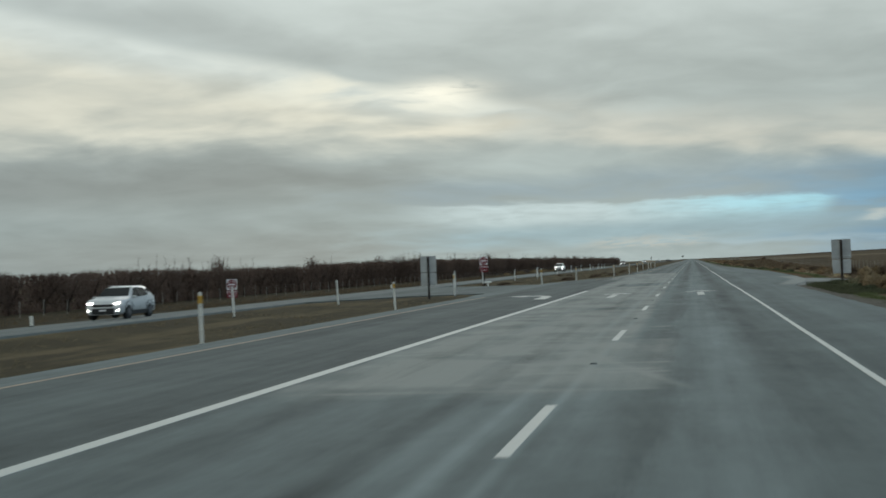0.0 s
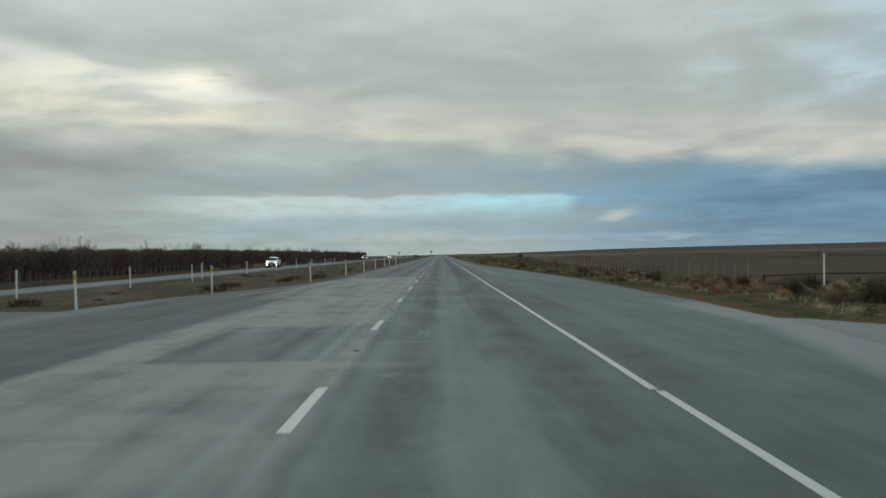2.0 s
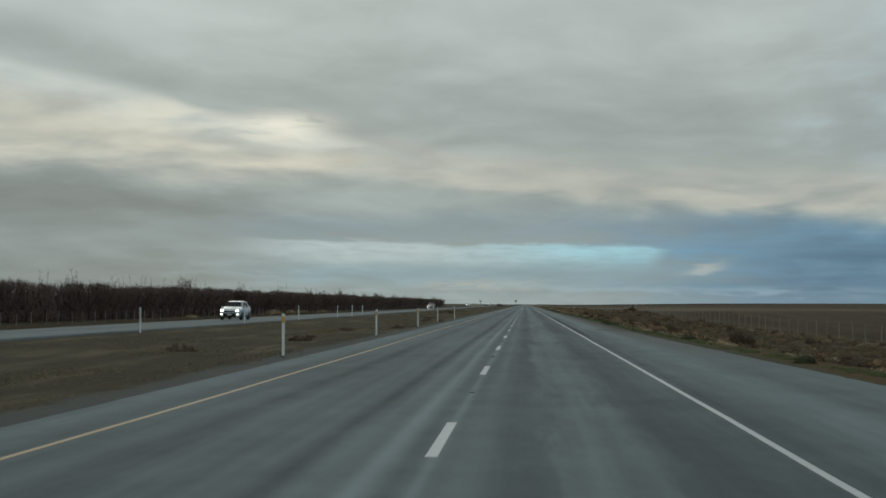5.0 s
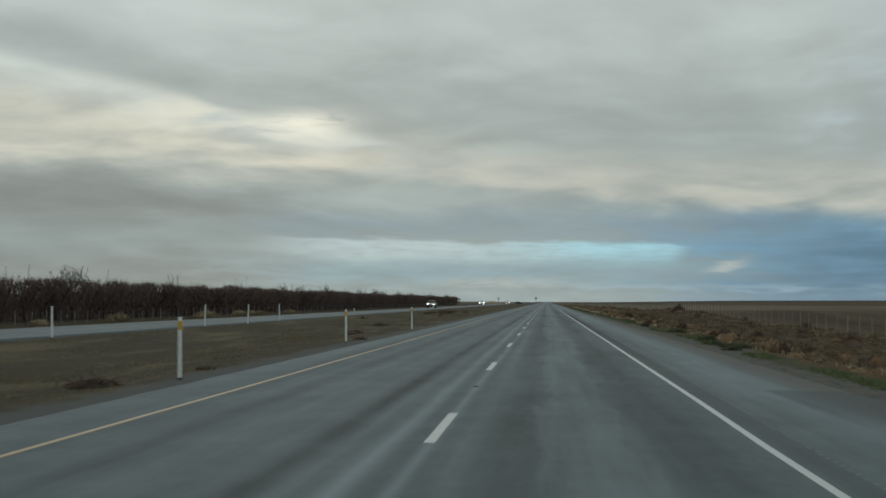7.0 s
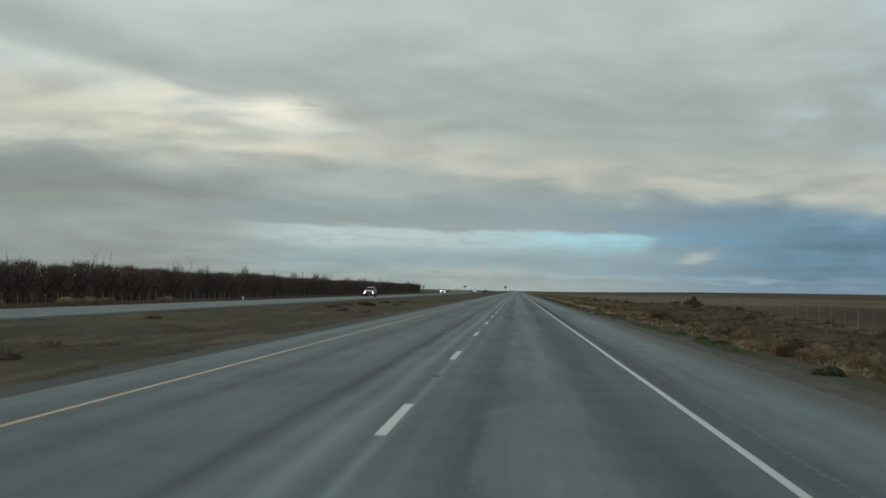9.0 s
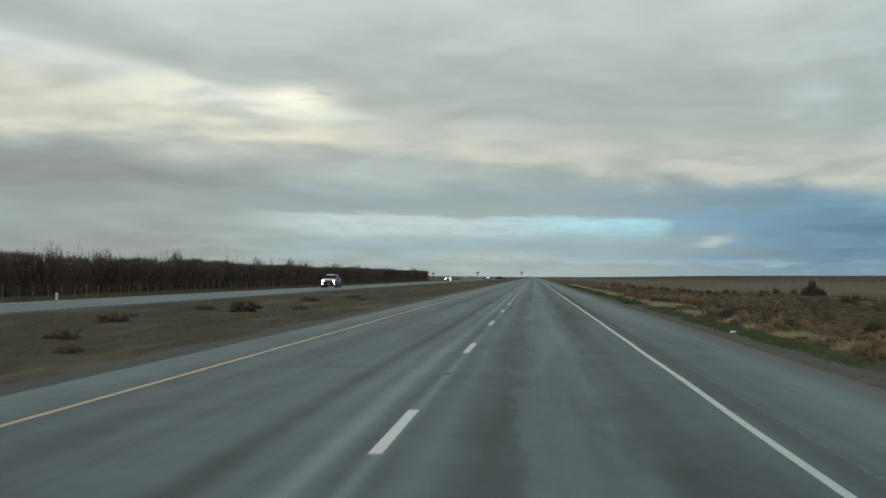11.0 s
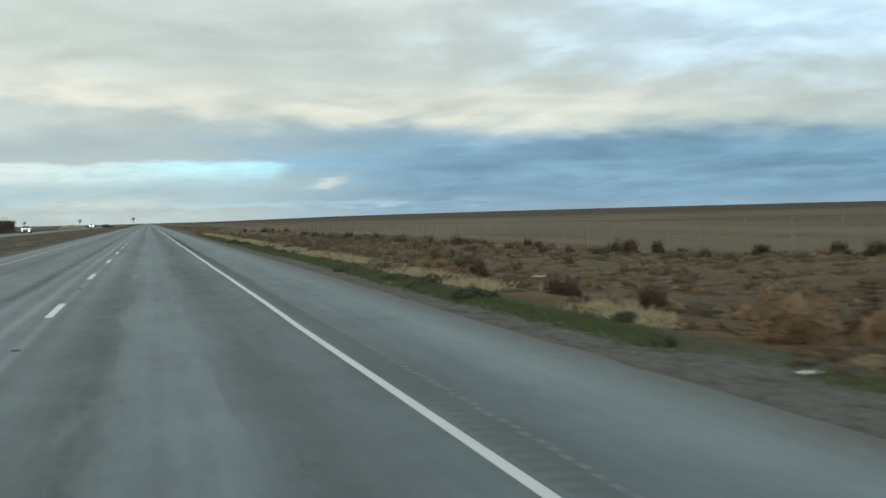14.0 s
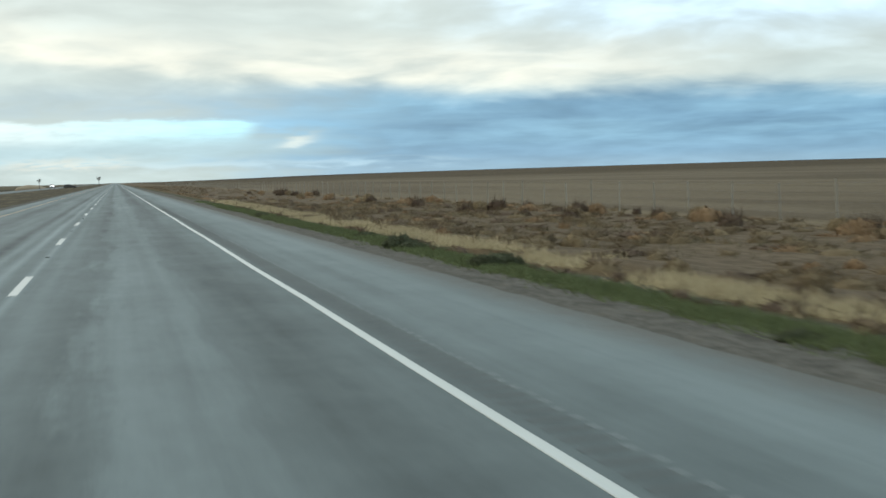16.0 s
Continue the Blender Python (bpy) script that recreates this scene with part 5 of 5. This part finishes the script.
# ---- vehicles ----
def car(at, turn, paint, label, lamps=True, tall=1.64, long=4.5):
    """A car facing -y."""
    ob = thing("car", at, turn, label, "car")
    k, hk = long / 4.5, tall / 1.64
    st = [(-2.25, 0.70, 0.66, 0.56), (-2.16, 0.90, 0.82, 0.70), (-1.9, 1.0, 0.89, 0.78), (-1.5, 1.06, 0.91, 0.80), (-1.02, 1.13, 0.92, 0.79), (-0.62, 1.335, 0.92, 0.69), (-0.2, 1.58, 0.92, 0.63),
          (0.25, 1.64, 0.92, 0.62), (1.0, 1.63, 0.92, 0.61), (1.6, 1.6, 0.92, 0.60), (1.95, 1.5, 0.91, 0.60), (2.17, 1.12, 0.89, 0.74), (2.25, 0.82, 0.82, 0.70)]
    bm = bmesh.new()
    rings = []
    for y, topz, hw, tw in st:
        belt = min(1.04 + 0.03 * max(0.0, y), topz - 0.03)
        ring = [(hw * 0.86, 0.27), (hw, 0.42), (hw * 1.01, 0.68), (hw * 0.97, belt), (tw, topz - 0.03), (tw * 0.82, topz)]
        pts = ring + [(-px, pz) for px, pz in reversed(ring)]
        rings.append([bm.verts.new((px, y * k, pz * hk)) for px, pz in pts])
    for a, c in zip(rings, rings[1:]):
        for i in range(12):
            bm.faces.new((a[i], a[(i + 1) % 12], c[(i + 1) % 12], c[i]))
    bm.faces.new(rings[0])
    bm.faces.new(list(reversed(rings[-1])))
    bmesh.ops.recalc_face_normals(bm, faces=bm.faces[:])
    for f in bm.faces:
        f.smooth = True
    body = part("body", bm, paint, ob)

    def pane(name, pts):
        b2 = bmesh.new()
        f = b2.faces.new([b2.verts.new((px, py * k, pz * hk)) for px, py, pz in pts])
        bmesh.ops.solidify(b2, geom=[f], thickness=0.012)
        bmesh.ops.recalc_face_normals(b2, faces=b2.faces[:])
        return part(name, b2, M_GLASS, ob, "dark glass")

    pane("windscreen", [(-0.76, -1.0, 1.155), (0.76, -1.0, 1.155), (0.61, -0.3, 1.56), (-0.61, -0.3, 1.56)])
    pane("rear_window", [(-0.54, 1.99, 1.46), (0.54, 1.99, 1.46), (0.68, 2.18, 1.15), (-0.68, 2.18, 1.15)])
    for s in (-1, 1):
        pane("side_window", [(s * 0.905, -0.86, 1.09), (s * 0.905, 0.3, 1.1), (s * 0.668, 0.3, 1.56), (s * 0.685, -0.16, 1.52)])
        pane("side_window", [(s * 0.905, 0.38, 1.1), (s * 0.87, 1.3, 1.16), (s * 0.655, 1.36, 1.49), (s * 0.668, 0.38, 1.55)])
        pane("quarter_window", [(s * 0.845, 1.38, 1.2), (s * 0.77, 1.82, 1.34), (s * 0.68, 1.72, 1.47), (s * 0.675, 1.44, 1.5)])
        part("mirror", add_box(bmesh.new(), s * 0.98 - 0.1, s * 0.98 + 0.1, -0.85 * k, -0.68 * k, 1.02 * hk, 1.16 * hk, bevel=0.03), paint, ob)
        part("sill", add_box(bmesh.new(), s * 0.9 - 0.03, s * 0.9 + 0.03, -1.0 * k, 1.0 * k, 0.22, 0.42, bevel=0.015), M_TRIM, ob, "black sill")
        lamp = M_LAMP if lamps else M_GLASS
        part("headlight", add_box(bmesh.new(), s * 0.66 - 0.13, s * 0.66 + 0.13, -2.235 * k, -2.06 * k, 0.80 * hk, 0.86 * hk, bevel=0.02), lamp, ob, "lit headlight" if lamps else "headlight")
        part("fog_light", add_box(bmesh.new(), s * 0.69 - 0.09, s * 0.69 + 0.09, -2.25 * k, -2.1 * k, 0.46 * hk, 0.51 * hk, bevel=0.02), lamp, ob, "lit fog light" if lamps else "fog light")
        for wy in (-1.38 * k, 1.38 * k):
            b2 = bmesh.new()
            bmesh.ops.create_cone(b2, cap_ends=True, segments=28, radius1=0.35, radius2=0.35, depth=0.22, matrix=Matrix.Rotation(radians(90), 4, "Y"))
            bmesh.ops.bevel(b2, geom=[e for e in b2.edges if len(e.link_faces) == 2 and e.calc_face_angle(0) > 1], offset=0.03, segments=2, affect="EDGES")
            wh = part("wheel", b2, M_RUBBER, ob, "black tyre")
            wh.location = (s * 0.83, wy, 0.35)
            b3 = bmesh.new()
            bmesh.ops.create_cone(b3, cap_ends=True, segments=20, radius1=0.2, radius2=0.15, depth=0.04, matrix=Matrix.Translation((s * 0.12, 0, 0)) @ Matrix.Rotation(radians(90 * s), 4, "Y"))
            part("rim", b3, M_RIM, wh, "alloy rim")
            b4 = bmesh.new()
            bmesh.ops.create_cone(b4, cap_ends=True, segments=24, radius1=0.45, radius2=0.45, depth=0.03, matrix=Matrix.Translation((s * 0.938, wy, 0.4)) @ Matrix.Rotation(radians(90), 4, "Y"))
            bmesh.ops.delete(b4, geom=[v for v in b4.verts if v.co.z < 0.3], context="VERTS")
            part("wheel_arch", b4, M_TRIM, ob, "black wheel arch")
    part("grille", add_box(bmesh.new(), -0.48, 0.48, -2.27 * k, -2.15 * k, 0.66 * hk, 0.78 * hk, bevel=0.02), M_TRIM, ob, "black grille")
    part("bumper", add_box(bmesh.new(), -0.56, 0.56, -2.28 * k, -2.1 * k, 0.27, 0.6 * hk, bevel=0.05), M_TRIM, ob, "black lower bumper")
    part("number_plate", add_box(bmesh.new(), -0.16, 0.16, -2.295 * k, -2.28 * k, 0.42, 0.5), M_SIGNW, ob, "white plate")
    for s in (-1, 1):
        part("roof_rail", add_rod(bmesh.new(), (s * 0.56, -0.2 * k, tall + 0.015), (s * 0.55, 1.5 * k, tall + 0.005), 0.02, 0.02, 6), M_TRIM, ob, "black roof rail")
    return ob


car((-24.95, 46.0, -0.28), 2, M_CARW, "white compact crossover with lit headlights on the opposite road", True, 1.54, 4.05)
car((-24.4, 244, -0.125), 0, M_CARW, "white car with bright lit headlights on the opposite road")
car((-23.6, 467, -0.106), 0, M_CARG, "dark car with bright lit headlights on the opposite road")
car((-24.0, 690, -0.1), 0, M_CARW, "white car with bright lit headlights beyond the orchard")
car((-24.0, 1015, -0.115), 0, M_CARW, "far white car with lit headlights on the opposite road")
car((-15.8, 985, land(-15.8, 985)), 80, M_CARG, "dark parked truck far down the median", False, 1.5, 4.9)


# ---- far junction ----
def far_tree(x, y, seed):
    rnd = random.Random(seed)
    z = land(x, y)
    ob = thing("roadside_tree", (x, y, z), 0, "slender wind-bent tree with a dark uneven crown", "tree", "trees at the far junction")
    bm = add_rod(bmesh.new(), (0, 0, -0.3), (-0.1, 0, 2.6), 0.12, 0.09, 7)
    add_rod(bm, (-0.1, 0, 2.5), (0.2, 0, 4.2), 0.13, 0.05, 6)
    add_rod(bm, (-0.1, 0, 2.5), (-1.0, 0.1, 3.6), 0.09, 0.04, 6)
    part("trunk", bm, M_BARK, ob)
    s = Soup()
    for k in range(110):
        c = Vector((rnd.gauss(0.12, 0.36), rnd.gauss(0, 0.36), 3.95 + rnd.gauss(0, 0.36)))
        if k % 9 == 0:
            c = Vector((-0.95 + rnd.gauss(0, 0.22), rnd.gauss(0, 0.3), 3.7 + rnd.gauss(0, 0.2)))
        s.leaf(c, rnd.uniform(0.08, 0.19), rnd)
        s.blade(Vector((0, 0, 3.0)), c, 0.02)
    o = new("crown", s.mesh("crown", M_DARK))
    o.parent = ob


far_tree(-5.7, 1064, 1)
far_tree(-31.5, 1062, 2)
far_tree(-58.0, 1062, 3)
bm = bmesh.new()
bmesh.ops.create_icosphere(bm, subdivisions=4, radius=1)
for v in bm.verts:
    v.co = Vector((v.co.x * 7, v.co.y * 4, max(-0.3, v.co.z) * 2.2)) + Vector((0, 0, 0.25 * noise.noise(v.co * 2.3)))
hill = tagged(new("earth_mound", mesh_of("earth_mound", bm, M_ADOBE)), "low tan earth mound at the far junction", "mound")
hill.location = (-36, 1075, land(-36, 1075) - 0.2)


# ---- litter ----
def litter(x, y, sx, sy, sz, seed, label):
    rnd = random.Random(seed)
    bm = bmesh.new()
    bmesh.ops.create_icosphere(bm, subdivisions=2, radius=0.5)
    for v in bm.verts:
        v.co = Vector((v.co.x * sx, v.co.y * sy, v.co.z * sz)) * rnd.uniform(0.75, 1.2)
    ob = tagged(new("litter", mesh_of("litter", bm, M_PAPER)), label, "litter")
    ob.location = (x, y, land(x, y) + sz * 0.4)


litter(9.72, 392.4, 0.24, 0.26, 0.2, 1, "crumpled white plastic bag in dry grass")
litter(7.05, 432.2, 0.2, 0.13, 0.04, 2, "flat scrap of white paper on the verge")
litter(12.6, 438.3, 0.55, 0.12, 0.05, 3, "long pale strip of plastic on bare soil")
litter(7.6, 413.6, 0.3, 0.1, 0.04, 4, "pale strip of torn plastic in grass")
litter(7.2, 348.7, 0.2, 0.2, 0.08, 5, "small scrap of white litter in grass")
